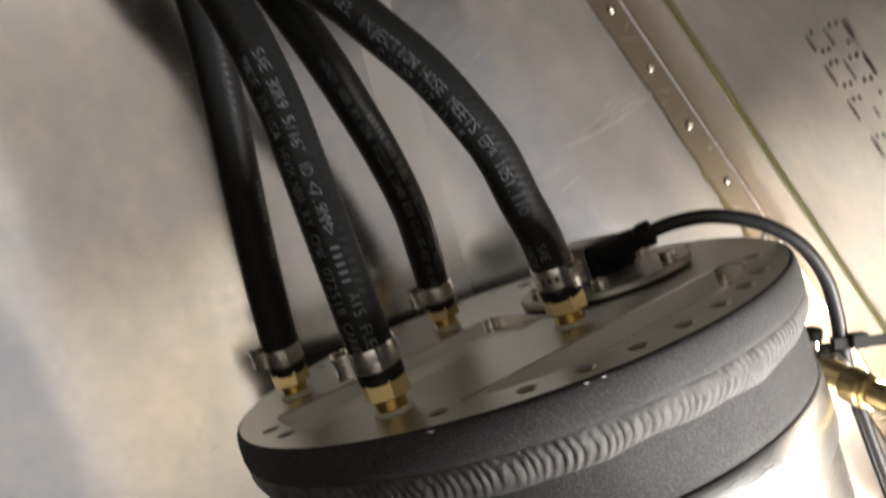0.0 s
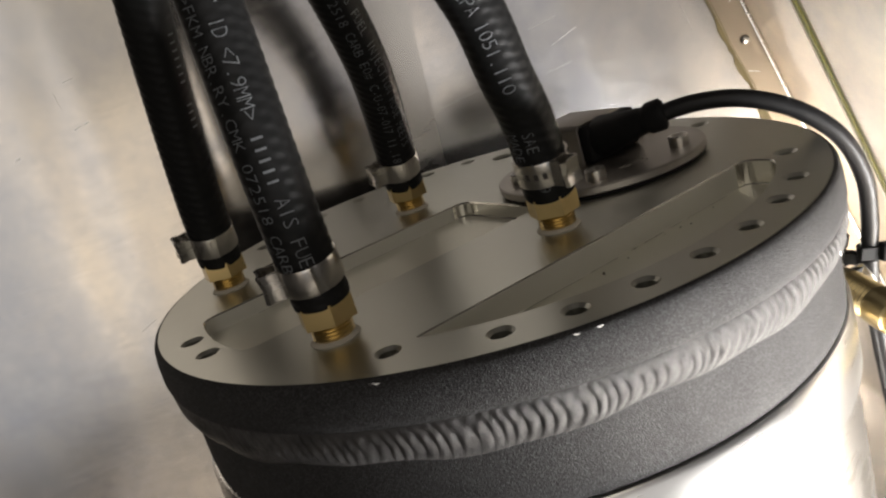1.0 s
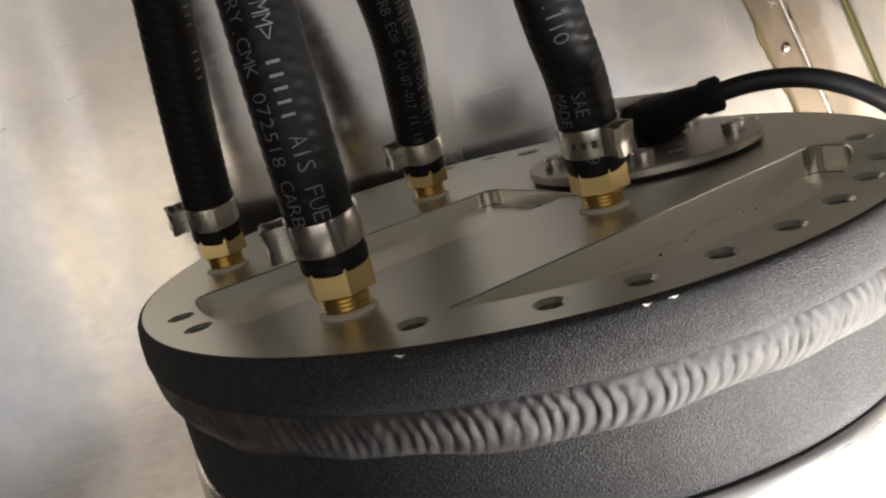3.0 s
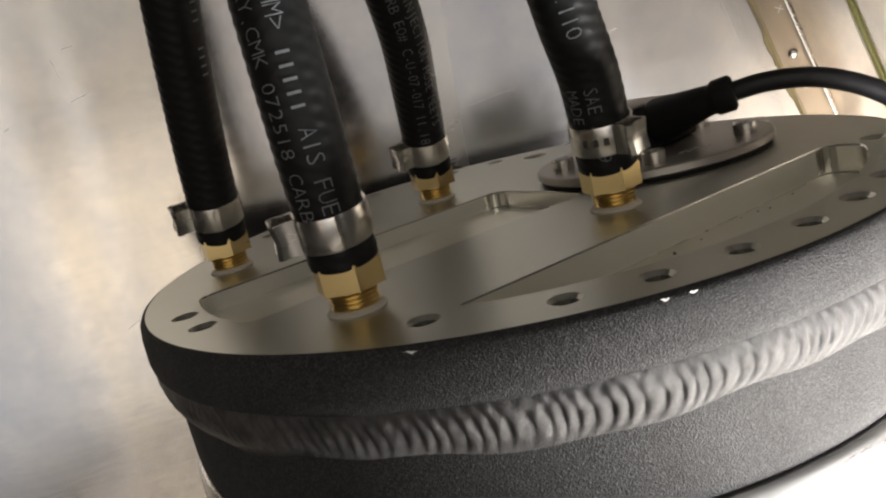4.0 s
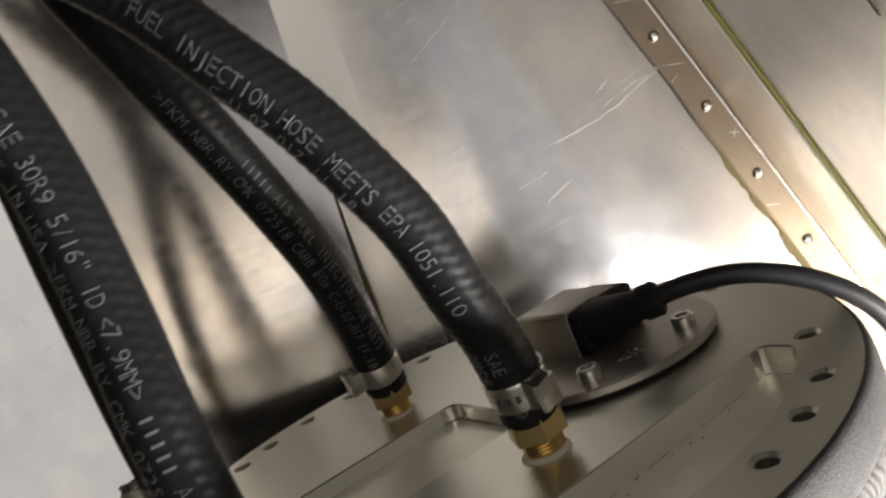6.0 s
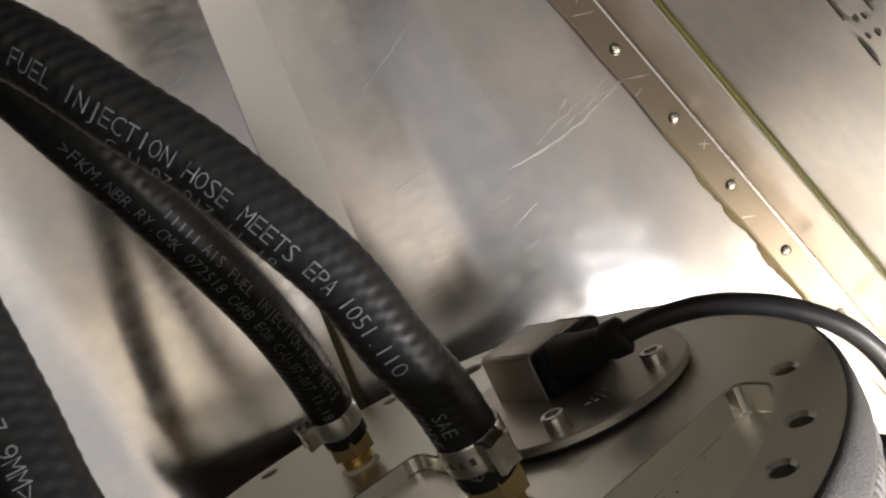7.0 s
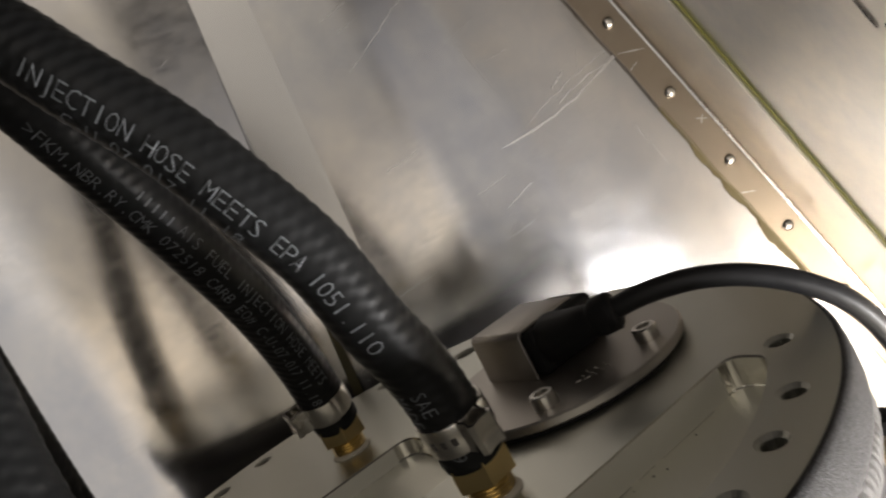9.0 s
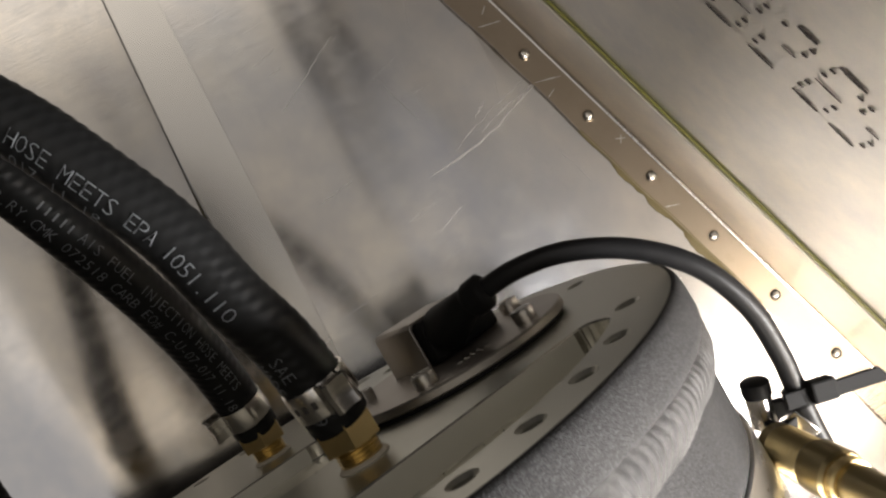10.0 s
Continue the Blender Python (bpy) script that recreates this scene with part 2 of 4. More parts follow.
def glide(points, n):
    """Catmull-Rom through the points: n samples, evenly spaced along it."""
    p = [Vector(q) for q in points]
    p = [2 * p[0] - p[1]] + p + [2 * p[-1] - p[-2]]
    fine = []
    for i in range(1, len(p) - 2):
        for k in range(40):
            t = k / 40
            fine.append(0.5 * ((2 * p[i]) + (p[i + 1] - p[i - 1]) * t + (2 * p[i - 1] - 5 * p[i] + 4 * p[i + 1] - p[i + 2]) * t * t + (3 * p[i] - p[i - 1] - 3 * p[i + 1] + p[i + 2]) * t ** 3))
    fine.append(p[-2])
    run = [0.0]
    for a, b in zip(fine, fine[1:]):
        run.append(run[-1] + (b - a).length)
    out, j = [], 0
    for k in range(n):
        s = run[-1] * k / (n - 1)
        while j < len(run) - 2 and run[j + 1] < s:
            j += 1
        w = (s - run[j]) / max(run[j + 1] - run[j], 1e-12)
        out.append(fine[j].lerp(fine[j + 1], min(max(w, 0), 1)))
    return out, run[-1]


def frames_along(line, ref):
    """Tangents and two cross axes carried along the line without twist; the first axis starts towards ref."""
    tan = []
    for i in range(len(line)):
        a, b = line[max(i - 1, 0)], line[min(i + 1, len(line) - 1)]
        tan.append((b - a).normalized())
    e = Vector(ref)
    fr = []
    for t in tan:
        e = (e - e.dot(t) * t).normalized()
        fr.append((t, e.copy(), t.cross(e)))
    return fr


def tube(line, fr, radius, n=32, caps=True, relief=None):
    bm = bmesh.new()
    rings = []
    for i, (c, (t, e1, e2)) in enumerate(zip(line, fr)):
        ring = []
        for k in range(n):
            a = 2 * math.pi * k / n
            r = radius(i) if callable(radius) else radius
            if relief:
                r += relief(i, k)
            ring.append(bm.verts.new(c + r * (math.cos(a) * e1 + math.sin(a) * e2)))
        rings.append(ring)
    for a, b in zip(rings, rings[1:]):
        for k in range(n):
            bm.faces.new((a[k], a[(k + 1) % n], b[(k + 1) % n], b[k]))
    if caps:
        bm.faces.new(rings[0][::-1])
        bm.faces.new(rings[-1])
    smooth(bm)
    return bm


# ---- the bay: back sheets, side sheet, angle strip, floor ----
WA = radians(31.0)
WU, WN = Vector((math.cos(WA), math.sin(WA), 0)), Vector((math.sin(WA), -math.cos(WA), 0))
W0 = Vector((0.0204, 0.4905, 0)) - 0.0015 * WN
SLOPE = 0.31                       # how far the side sheet leans outwards, metres per metre down
ZTOP = 0.95


def corner_s(z):
    return 0.0627 + (0.35 - z) * SLOPE


def wall_point(s, n, z):
    return W0 + WU * s + WN * n + Vector((0, 0, z))


def slab(name, quad, thick, mat, label, cat, kind="structure", cuts=1):
    """A sheet with thickness from four corners; it thickens away from the side that it shows."""
    bm = bmesh.new()
    q = [Vector(p) for p in quad]
    nrm = (q[1] - q[0]).cross(q[3] - q[0]).normalized()
    f = [bm.verts.new(p) for p in q]
    g = [bm.verts.new(p - nrm * thick) for p in q]
    bm.faces.new(f)
    bm.faces.new(g[::-1])
    for i in range(4):
        bm.faces.new((f[i], g[i], g[(i + 1) % 4], f[(i + 1) % 4]))
    bmesh.ops.recalc_face_normals(bm, faces=bm.faces)
    return tagged(mesh_object(name, bm, mat), label, cat, "", kind)


# middle sheet of the back wall, up to the corner with the side sheet
def buckle(sv, z):
    """The thin sheet bulges a little towards the tank just above the lid."""
    def ease(x):
        x = min(max(x, 0.0), 1.0)
        return x * x * (3 - 2 * x)
    side = ease((sv + 0.085) / 0.03) * ease((0.022 - sv) / 0.03)
    up = max(0.0, (0.362 - z) / 0.06)
    return 0.0007 * side * (up ** 2 if up < 1 else max(0.0, 2 - up))


bm = bmesh.new()
zs = [0.0, 0.15] + [0.20 + 0.004 * k for k in range(45)] + [0.45, 0.6, ZTOP]
front = []
for z in zs:
    e0, e1 = -0.30, corner_s(z)
    us = [e0] + [-0.10 + 0.0035 * k for k in range(40)] + [e1]
    front.append([bm.verts.new(wall_point(min(u, e1), buckle(u, z), z)) for u in us])
behind = [[bm.verts.new(v.co - WN * (0.0015 + buckle((v.co - W0).dot(WU), v.co.z))) for v in row] for row in (front[0], front[-1])]
for a, b in zip(front, front[1:]):
    for k in range(len(a) - 1):
        bm.faces.new((a[k], a[k + 1], b[k + 1], b[k]))
for k in range(len(behind[0]) - 1):
    bm.faces.new((behind[0][k], behind[1][k], behind[1][k + 1], behind[0][k + 1]))
smooth(bm)
tagged(mesh_object("wall_back", bm, ALU_MID), "bare mill-finish aluminium sheet behind the tank", "wall", "", "structure")
# left sheet: laps over the middle one and swings a little towards the tank
LA = radians(37.2)
LU, LN = Vector((math.cos(LA), math.sin(LA), 0)), Vector((math.sin(LA), -math.cos(LA), 0))


def left_edge(z):
    return wall_point(-0.0992 + 0.0875 * (z - 0.43), 0.0035, z)


lw = []
for z in (0.0, ZTOP):
    p = left_edge(z)
    lw.append((p - LU * 0.75, p))
slab("wall_left", [lw[0][0], lw[0][1], lw[1][1], lw[1][0]], 0.0015, ALU, "bare scuffed aluminium sheet lapping over the back sheet", "wall")

# the flat cover strip beside the lap, and a dark olive strip in its gap
def strip_s(z):
    return -0.0992 + 0.052 * (z - 0.43)


slab("trim", [wall_point(strip_s(0.0), 0.0008, 0.0), wall_point(strip_s(0.0) + 0.0210, 0.0008, 0.0), wall_point(strip_s(ZTOP) + 0.0210, 0.0008, ZTOP), wall_point(strip_s(ZTOP), 0.0008, ZTOP)], 0.0006, COVER,
     "narrow flat aluminium strip along the lap of the sheets", "trim")
slab("trim", [wall_point(strip_s(0.0) - 0.045, 0.0018, 0.0), wall_point(strip_s(0.0) - 0.0009, 0.0018, 0.0), wall_point(strip_s(0.43) - 0.0009, 0.0018, 0.43), wall_point(strip_s(0.43) - 0.006, 0.0018, 0.43)], 0.0005, GAP,
     "dark olive strip filling the open lap joint", "trim")

# scuffs: thin pale scratches dragged over the sheets
SCUFF = material("scratched_aluminium", (0.72, 0.71, 0.70), 0.34, 1.0)
sr = random.Random(11)


def scratch(points, w):
    bm = bmesh.new()
    a = []
    for k, (p, nrm, side) in enumerate(points):
        ww = w * sr.uniform(0.3, 1.0) * (0.25 if k in (0, len(points) - 1) else 1.0)
        a.append((bm.verts.new(p + side * ww), bm.verts.new(p - side * ww)))
    for (l0, r0), (l1, r1) in zip(a, a[1:]):
        bm.faces.new((l0, r0, r1, l1))
    bmesh.ops.recalc_face_normals(bm, faces=bm.faces)
    return bm


def back_scratch(s0, z0, s1, z1, w, bend=0.0):
    pts = []
    for k in range(13):
        u = k / 12
        s_, z_ = s0 + (s1 - s0) * u + sr.uniform(-1, 1) * 0.0004, z0 + (z1 - z0) * u + bend * math.sin(math.pi * u) + sr.uniform(-1, 1) * 0.0004
        d = (WU * (s1 - s0) + Vector((0, 0, z1 - z0))).normalized()
        pts.append((wall_point(s_, 0.0003, z_), WN, WN.cross(d)))
    return scratch(pts, w)


def left_scratch(s0, z0, s1, z1, w):
    pts = []
    for k in range(9):
        u = k / 8
        s_, z_ = s0 + (s1 - s0) * u + sr.uniform(-1, 1) * 0.0003, z0 + (z1 - z0) * u
        d = (LU * (s1 - s0) + Vector((0, 0, z1 - z0))).normalized()
        pts.append((left_edge(z_) + LU * s_ + LN * 0.0003, LN, LN.cross(d)))
    return scratch(pts, w)


back = bpy.data.objects["wall_back"]
for a in ((-0.016, 0.3600, 0.044, 0.3745, 0.0006, -0.004), (-0.002, 0.3640, 0.038, 0.3760, 0.0003, 0.001), (0.012, 0.3655, 0.050, 0.3720, 0.0004, 0.002), (-0.055, 0.412, -0.022, 0.430, 0.00018, 0.0), (-0.024, 0.338, -0.011, 0.343, 0.0002, 0.0), (0.012, 0.372, 0.019, 0.376, 0.0005, 0.0), (-0.060, 0.372, -0.045, 0.3745, 0.0002, 0.0)):
    part("scratch", back_scratch(*a), SCUFF, back, "pale dragged scratch")
left = bpy.data.objects["wall_left"]
for k in range(34):
    s0, z0, run = sr.uniform(-0.09, 0.05), sr.uniform(0.32, 0.52), sr.uniform(0.004, 0.022)
    th = radians(sr.choice((12, 18, 24, -70, 80, 5)) + sr.uniform(-6, 6))
    if s0 + run * math.cos(th) < corner_s(z0) - 0.020:
        part("scratch", back_scratch(s0, z0, s0 + run * math.cos(th), z0 + run * math.sin(th), sr.uniform(0.00005, 0.00013)), SCUFF, back, "hairline scratch")
for k in range(30):
    s0, z0, run = sr.uniform(-0.34, -0.01), sr.uniform(0.24, 0.50), sr.uniform(0.003, 0.016)
    th = radians(sr.choice((8, 15, -75, 85, 30)) + sr.uniform(-8, 8))
    part("scratch", left_scratch(s0, z0, min(s0 + run * math.cos(th), -0.002), z0 + run * math.sin(th), sr.uniform(0.00005, 0.00012)), SCUFF, left, "hairline scratch")
for a in ((-0.1215, 0.3640, -0.1150, 0.3655, 0.00025), (-0.1455, 0.3592, -0.1435, 0.3600, 0.0004)):
    part("scratch", left_scratch(*a), SCUFF, left, "pale short scratch")

# side sheet: leans outwards, square to the back sheet
SD = (WU * SLOPE - Vector((0, 0, 1))).normalized()
SN = SD.cross(WN).normalized()
if SN.dot(Vector((-1, 0, 0))) < 0:
    SN = -SN
S0 = wall_point(corner_s(0.35), 0, 0.35)


def side_point(d, n, out=0.0):
    """d metres down the corner, n metres out from the back sheet, out metres proud of the side sheet."""
    return S0 + SD * d + WN * n + SN * out


slab("wall_right", [side_point(0.40, 0.0), side_point(0.40, 0.235), side_point(-0.62, 0.235), side_point(-0.62, 0.0)], 0.0015, SATIN, "bare aluminium side sheet with dark stencil marks", "wall")

# angle strip in the corner: one leg riveted on the back sheet, the other on the side sheet
ang = thing("corner_angle", "bent aluminium corner angle riveted to the back sheet", "trim", kind="structure")
bm = bmesh.new()


def ragged(d):
    return 0.0158 + 0.0003 * math.sin(d * 61) + 0.00022 * math.sin(d * 173 + 1.0)


steps = [-0.60 + 0.99 * i / 140 for i in range(141)]
rows = []
for d in steps:
    w = ragged(d)
    base = side_point(d, 0)
    rows.append([bm.verts.new(p) for p in (base - WU * w + WN * 0.0004, base - WU * w + WN * 0.0020, base - WU * 0.0004 + WN * 0.0020)])
for a, b in zip(rows, rows[1:]):
    for k in range(2):
        bm.faces.new((a[k], a[k + 1], b[k + 1], b[k]))
bmesh.ops.recalc_face_normals(bm, faces=bm.faces)
part("back_leg", bm, STRIP, ang, "dull brownish riveted leg")
bm = bmesh.new()
q = [side_point(-0.60, 0.0022, 0.0018), side_point(0.39, 0.0022, 0.0018), side_point(0.39, 0.0386, 0.0018), side_point(-0.60, 0.0386, 0.0018)]
f = [bm.verts.new(p) for p in q]
g = [bm.verts.new(p - SN * 0.0013) for p in q]
bm.faces.new(f)
bm.faces.new(g[::-1])
for i in range(4):
    bm.faces.new((f[i], g[i], g[(i + 1) % 4], f[(i + 1) % 4]))
bmesh.ops.recalc_face_normals(bm, faces=bm.faces)
part("side_leg", bm, SATIN, ang, "clean satin leg")
bm = bmesh.new()
prev = None
for i in range(3):
    d = -0.60 + 0.495 * i
    q = [bm.verts.new(p) for p in (side_point(d, 0.0023) - WU * 0.0026, side_point(d, 0.0027) - WU * 0.0016, side_point(d, 0.0034) - WU * 0.0020 + SN * 0.0002, side_point(d, 0.0048, 0.0020))]
    if prev:
        for k in range(3):
            bm.faces.new((prev[k], prev[k + 1], q[k + 1], q[k]))
    prev = q
bmesh.ops.recalc_face_normals(bm, faces=bm.faces)
part("bend", bm, POLISHED, ang, "bright bent corner")
# sealant squeezed out along the leg's torn edge, and marks dragged across the leg
bm = bmesh.new()
prev = None
for i in range(90):
    d = 0.004 + 0.0012 * i
    w = 0.0003 + 0.0030 * math.sin(math.pi * i / 89) * max(0.05, 0.45 + 0.75 * noise.noise((d * 70, 0.3, 0.0)) + 0.35 * noise.noise((d * 310, 1.7, 0.0)))
    p = side_point(d, 0.0) - WU * ragged(d)
    q = (bm.verts.new(p - WU * w + WN * 0.0003), bm.verts.new(p - WU * w * 0.4 + WN * 0.0012), bm.verts.new(p + WU * 0.0006 + WN * 0.0023))
    if prev:
        for k in range(2):
            bm.faces.new((prev[k], prev[k + 1], q[k + 1], q[k]))
    prev = q
bmesh.ops.recalc_face_normals(bm, faces=bm.faces)
part("sealant", bm, SEALANT, ang, "ragged olive-tan sealant")
for d, x0, x1, lean in ((-0.0235, 0.0150, 0.0042, 0.003), (-0.0150, 0.0152, 0.0107, -0.002), (-0.0560, 0.0142, 0.0052, 0.002), (-0.0600, 0.0092, 0.0052, -0.003), (0.0150, 0.0082, 0.0042, 0.002), (0.0180, 0.0077, 0.0047, -0.0035), (0.0520, 0.0147, 0.0092, 0.002), (-0.0930, 0.0147, 0.0062, 0.003)):
    pts = []
    for k in range(7):
        u = k / 6
        pts.append((side_point(d + lean * u, 0.0024) - WU * (x0 + (x1 - x0) * u), WN, SD))
    part("scratch", scratch(pts, 0.0003), SCUFF, ang, "pale mark dragged across")
bm = bmesh.new()
q = [side_point(-0.60, 0.0383, 0.0012), side_point(0.39, 0.0383, 0.0012), side_point(0.39, 0.0407, 0.0012), side_point(-0.60, 0.0407, 0.0012)]
f = [bm.verts.new(p) for p in q]
g = [bm.verts.new(p - SN * 0.0010) for p in q]
bm.faces.new(f)
bm.faces.new(g[::-1])
for i in range(4):
    bm.faces.new((f[i], g[i], g[(i + 1) % 4], f[(i + 1) % 4]))
bmesh.ops.recalc_face_normals(bm, faces=bm.faces)
part("film_edge", bm, FILM, ang, "olive green film edge")

dome = revolve([(0.0, 0.0017), (0.0012, 0.0015), (0.0021, 0.0009), (0.0025, 0.0), (0.0025, -0.0006)], 20)
smooth(dome)
dome_me = bpy.data.meshes.new("rivet")
dome.to_mesh(dome_me)
dome.free()
dome_me.materials.append(STEEL)
for k in range(-9, 9):
    d = 0.0004 + 0.0368 * k
    r = new("rivet", dome_me)
    r.parent = ang
    p = side_point(d, 0.0020) - WU * 0.0088
    r.matrix_world = Matrix.Translation(p) @ WN.to_track_quat("Z", "Y").to_matrix().to_4x4()

# stencil marks on the side sheet: plain dashes of the size of the print
mark = thing("stencil_marks", "dark dot-matrix stencil marks printed on the side sheet", "marking")
rnd = random.Random(4)


def dash(d0, n0, d1, n1, w):
    a, b = side_point(d0, n0, 0.0003), side_point(d1, n1, 0.0003)
    t = (b - a).normalized()
    s = SN.cross(t)
    bm = bmesh.new()
    pts = []
    for k in range(9):
        u = k / 8
        wob = w * (0.55 + 0.45 * math.sin(math.pi * u)) * rnd.uniform(0.8, 1.15)
        pts.append((a.lerp(b, u), wob))
    left = [bm.verts.new(p + s * v / 2) for p, v in pts]
    right = [bm.verts.new(p - s * v / 2) for p, v in pts]
    for k in range(8):
        bm.faces.new((left[k], left[k + 1], right[k + 1], right[k]))
    bmesh.ops.recalc_face_normals(bm, faces=bm.faces)
    return bm


# each mark: where it starts down the sheet, its three bars (full, second half or none), the dots between them at its upper and lower ends
for d0, bars, upper, lower in ((-0.0225, "fff", "1011", "1101"), (-0.0082, "fff", "1111", "1111"), (0.0086, "fhs", "1101", "0011"), (0.0262, "fff", "1111", "1101"), (0.0405, "fh-", "0011", "1100")):
    span = 0.0082 if d0 < -0.02 else 0.0098
    bms = []
    for n, b, w in zip((0.1150, 0.1265, 0.1379), bars, (0.0013, 0.0010, 0.0018)):
        if b == "f":
            bms.append(dash(d0, n, d0 + span, n + 0.0002, w))
        elif b == "h":
            bms.append(dash(d0 + 0.5 * span, n, d0 + span, n + 0.0002, w))
        elif b == "s":
            bms.append(dash(d0 + 0.25 * span, n, d0 + 0.95 * span, n + 0.0002, w))
    for dots, dd in ((upper, -0.0007), (lower, span - 0.0003)):
        for n, dot in zip((0.1188, 0.1225, 0.1305, 0.1343), dots):
            if dot == "1":
                bms.append(dash(d0 + dd - 0.0002, n, d0 + dd + 0.0019, n + 0.0002, 0.0015))
    for b in bms:
        part("dash", b, INK, mark)

slab("floor", [(-0.8, -0.05, 0.06), (0.42, -0.05, 0.06), (0.42, 0.9, 0.06), (-0.8, 0.9, 0.06)], 0.02, ALU, "bare aluminium floor of the bay", "floor")

# ---- the tank ----
CX, CY, LZ = 0.0, 0.34, 0.305
tank = thing("fuel_tank", "round fuel tank with black textured collar and machined aluminium lid", "tank", Matrix.Translation((CX, CY, 0)))
RIM = 0.1016

# collar: flange with soft edges and the lower sleeve
prof = [(0.0990, LZ - 0.0006), (0.1002, LZ + 0.0002), (0.1009, LZ - 0.0001), (0.1015, LZ - 0.0012), (0.1019, LZ - 0.004), (0.1020, 0.2965), (0.1016, 0.2945), (0.1002, 0.2925), (0.0990, 0.2905), (0.0984, 0.2880), (0.0982, 0.2840), (0.0982, 0.2700), (0.0980, 0.2672), (0.0972, 0.2660), (0.0950, 0.2658)]
part("collar", revolve(prof, 160), BLACK, tank, "black textured paint", auto=50)

# weld bead: overlapping ripples round the step
bm = bmesh.new()
NB, NS = 236, 14
per = 12
total = NB * per
wr = random.Random(7)
amp = [wr.uniform(0.75, 1.2) for _ in range(NB)]
rings = []
for i in range(total):
    a = 2 * math.pi * i / total
    u, b = math.modf(i / per + 0.16 * math.sin(a * 31) + 0.12 * math.sin(a * 57 + 2) + 3.0)
    b = int(b) % NB
    rows = []
    for k in range(NS + 1):
        v = k / NS
        ph = (u + 1.15 * (2 * v - 1) ** 2 - 0.5 * v) % 1.0
        # ripples shallower away from the lit front right: the shade is put into shape
        fade = 0.18 + 0.82 * (0.5 + 0.5 * math.cos(a - radians(-30))) ** 2.6
        step = fade * 0.00056 * amp[b] * math.sin(math.pi * ph ** 0.62) + 0.00013 * math.sin(a * 83 + 9 * v) * math.sin(a * 139 + 4 * v + 1)
        wide = 1.0 + 0.05 * math.sin(a * 9) + 0.03 * math.sin(a * 23 + 1)
        hgt = math.sin(math.pi * v) ** 0.7
        z = 0.2955 - (0.0125 * wide) * v
        rr = 0.1004 - 0.0030 * v + hgt * (0.0020 + step)
        rows.append(bm.verts.new((rr * math.cos(a), rr * math.sin(a), z)))
    rings.append(rows)
for i in range(total):
    p, q = rings[i], rings[(i + 1) % total]
    for k in range(NS):
        bm.faces.new((p[k], q[k], q[k + 1], p[k + 1]))
bmesh.ops.recalc_face_normals(bm, faces=bm.faces)
smooth(bm)
part("weld_bead", bm, BEAD, tank, "rippled weld bead under black paint")

part("band", revolve([(0.0955, 0.2665), (0.0985, 0.2662), (0.0993, 0.2650), (0.0995, 0.2560), (0.0995, 0.2490), (0.0990, 0.2474), (0.0975, 0.2470)], 128), POLISHED, tank, "bright polished band", auto=50)
part("body", revolve([(0.0972, 0.2475), (0.0976, 0.2460), (0.0976, 0.075), (0.0955, 0.0665), (0.088, 0.0605), (0.0, 0.0605)], 128), POLISHED, tank, "bare brushed aluminium shell", auto=50)
# bare chips on the collar's edge
for a, w in ((-83.5, 0.0026), (-58.0, 0.0022), (-60.6, 0.0016)):
    bm = bmesh.new()
    vs = []
    for k in range(14):
        th = 2 * math.pi * k / 14
        q = wr.uniform(0.35, 1.15)
        x, z = w / 2 * math.cos(th) * q, 0.0008 * math.sin(th) * q * (0.5 + 0.5 * math.cos(th * 2.5))
        aa = radians(a) + x / RIM
        vs.append(bm.verts.new((0.1017 * math.cos(aa), 0.1017 * math.sin(aa), LZ - 0.0005 + z * 0.6)))
    bm.faces.new(vs)
    bmesh.ops.recalc_face_normals(bm, faces=bm.faces)
    part("paint_chip", bm, CHIP, tank, "bare metal chip in the paint")


# lid with two milled pockets and a ring of holes
def arc(cx, cy, r, a0, a1, n):
    return [(cx + r * math.cos(radians(a0 + (a1 - a0) * i / n)), cy + r * math.sin(radians(a0 + (a1 - a0) * i / n))) for i in range(n + 1)]


def rounded(pts, radii, n=6):
    """Corner-rounded polygon."""
    out = []
    m = len(pts)
    for i in range(m):
        p, a, b = Vector(pts[i]), Vector(pts[i - 1]), Vector(pts[(i + 1) % m])
        r = radii[i]
        if r <= 0:
            out.append(tuple(p))
            continue
        u, v = (a - p).normalized(), (b - p).normalized()
        ang_ = u.angle(v)
        d = min(r / math.tan(ang_ / 2), 0.45 * min((a - p).length, (b - p).length))
        p0, p1 = p + u * d, p + v * d
        for k in range(n + 1):
            t = k / n
            out.append(tuple((1 - t) ** 2 * p0 + 2 * t * (1 - t) * p + t * t * p1))
    return out


AX = Vector((0.569, 0.822))            # both pockets run along this line
AP = Vector((0.822, -0.569))


def line_circle(off, r):
    """Where the line at that offset from the centre meets the circle: two points."""
    h = math.sqrt(r * r - off * off)
    return AP * off - AX * h, AP * off + AX * h


# front pocket: between a chord and the ring of holes
OFF_A, RA = 0.0578, 0.0845
p0, p1 = line_circle(OFF_A, RA)
a0 = math.degrees(math.atan2(p0.y, p0.x))
end_a = AP * 0.0712 + AX * 0.0490
a2 = math.degrees(math.atan2(end_a.y, end_a.x))
mid = []
for k in range(25):
    th, rr_ = radians(a0 + 3.5 + (a2 - a0 - 3.5) * k / 24), RA + (end_a.length - RA) * k / 24
    mid.append((rr_ * math.cos(th), rr_ * math.sin(th)))
poly = [tuple(p0)] + mid + [tuple(AP * 0.0672 + AX * 0.0537), tuple(AP * OFF_A + AX * 0.0537)]
pocket_a = rounded(poly, [0.0035] + [0] * len(mid) + [0.0045, 0.0045], 14)
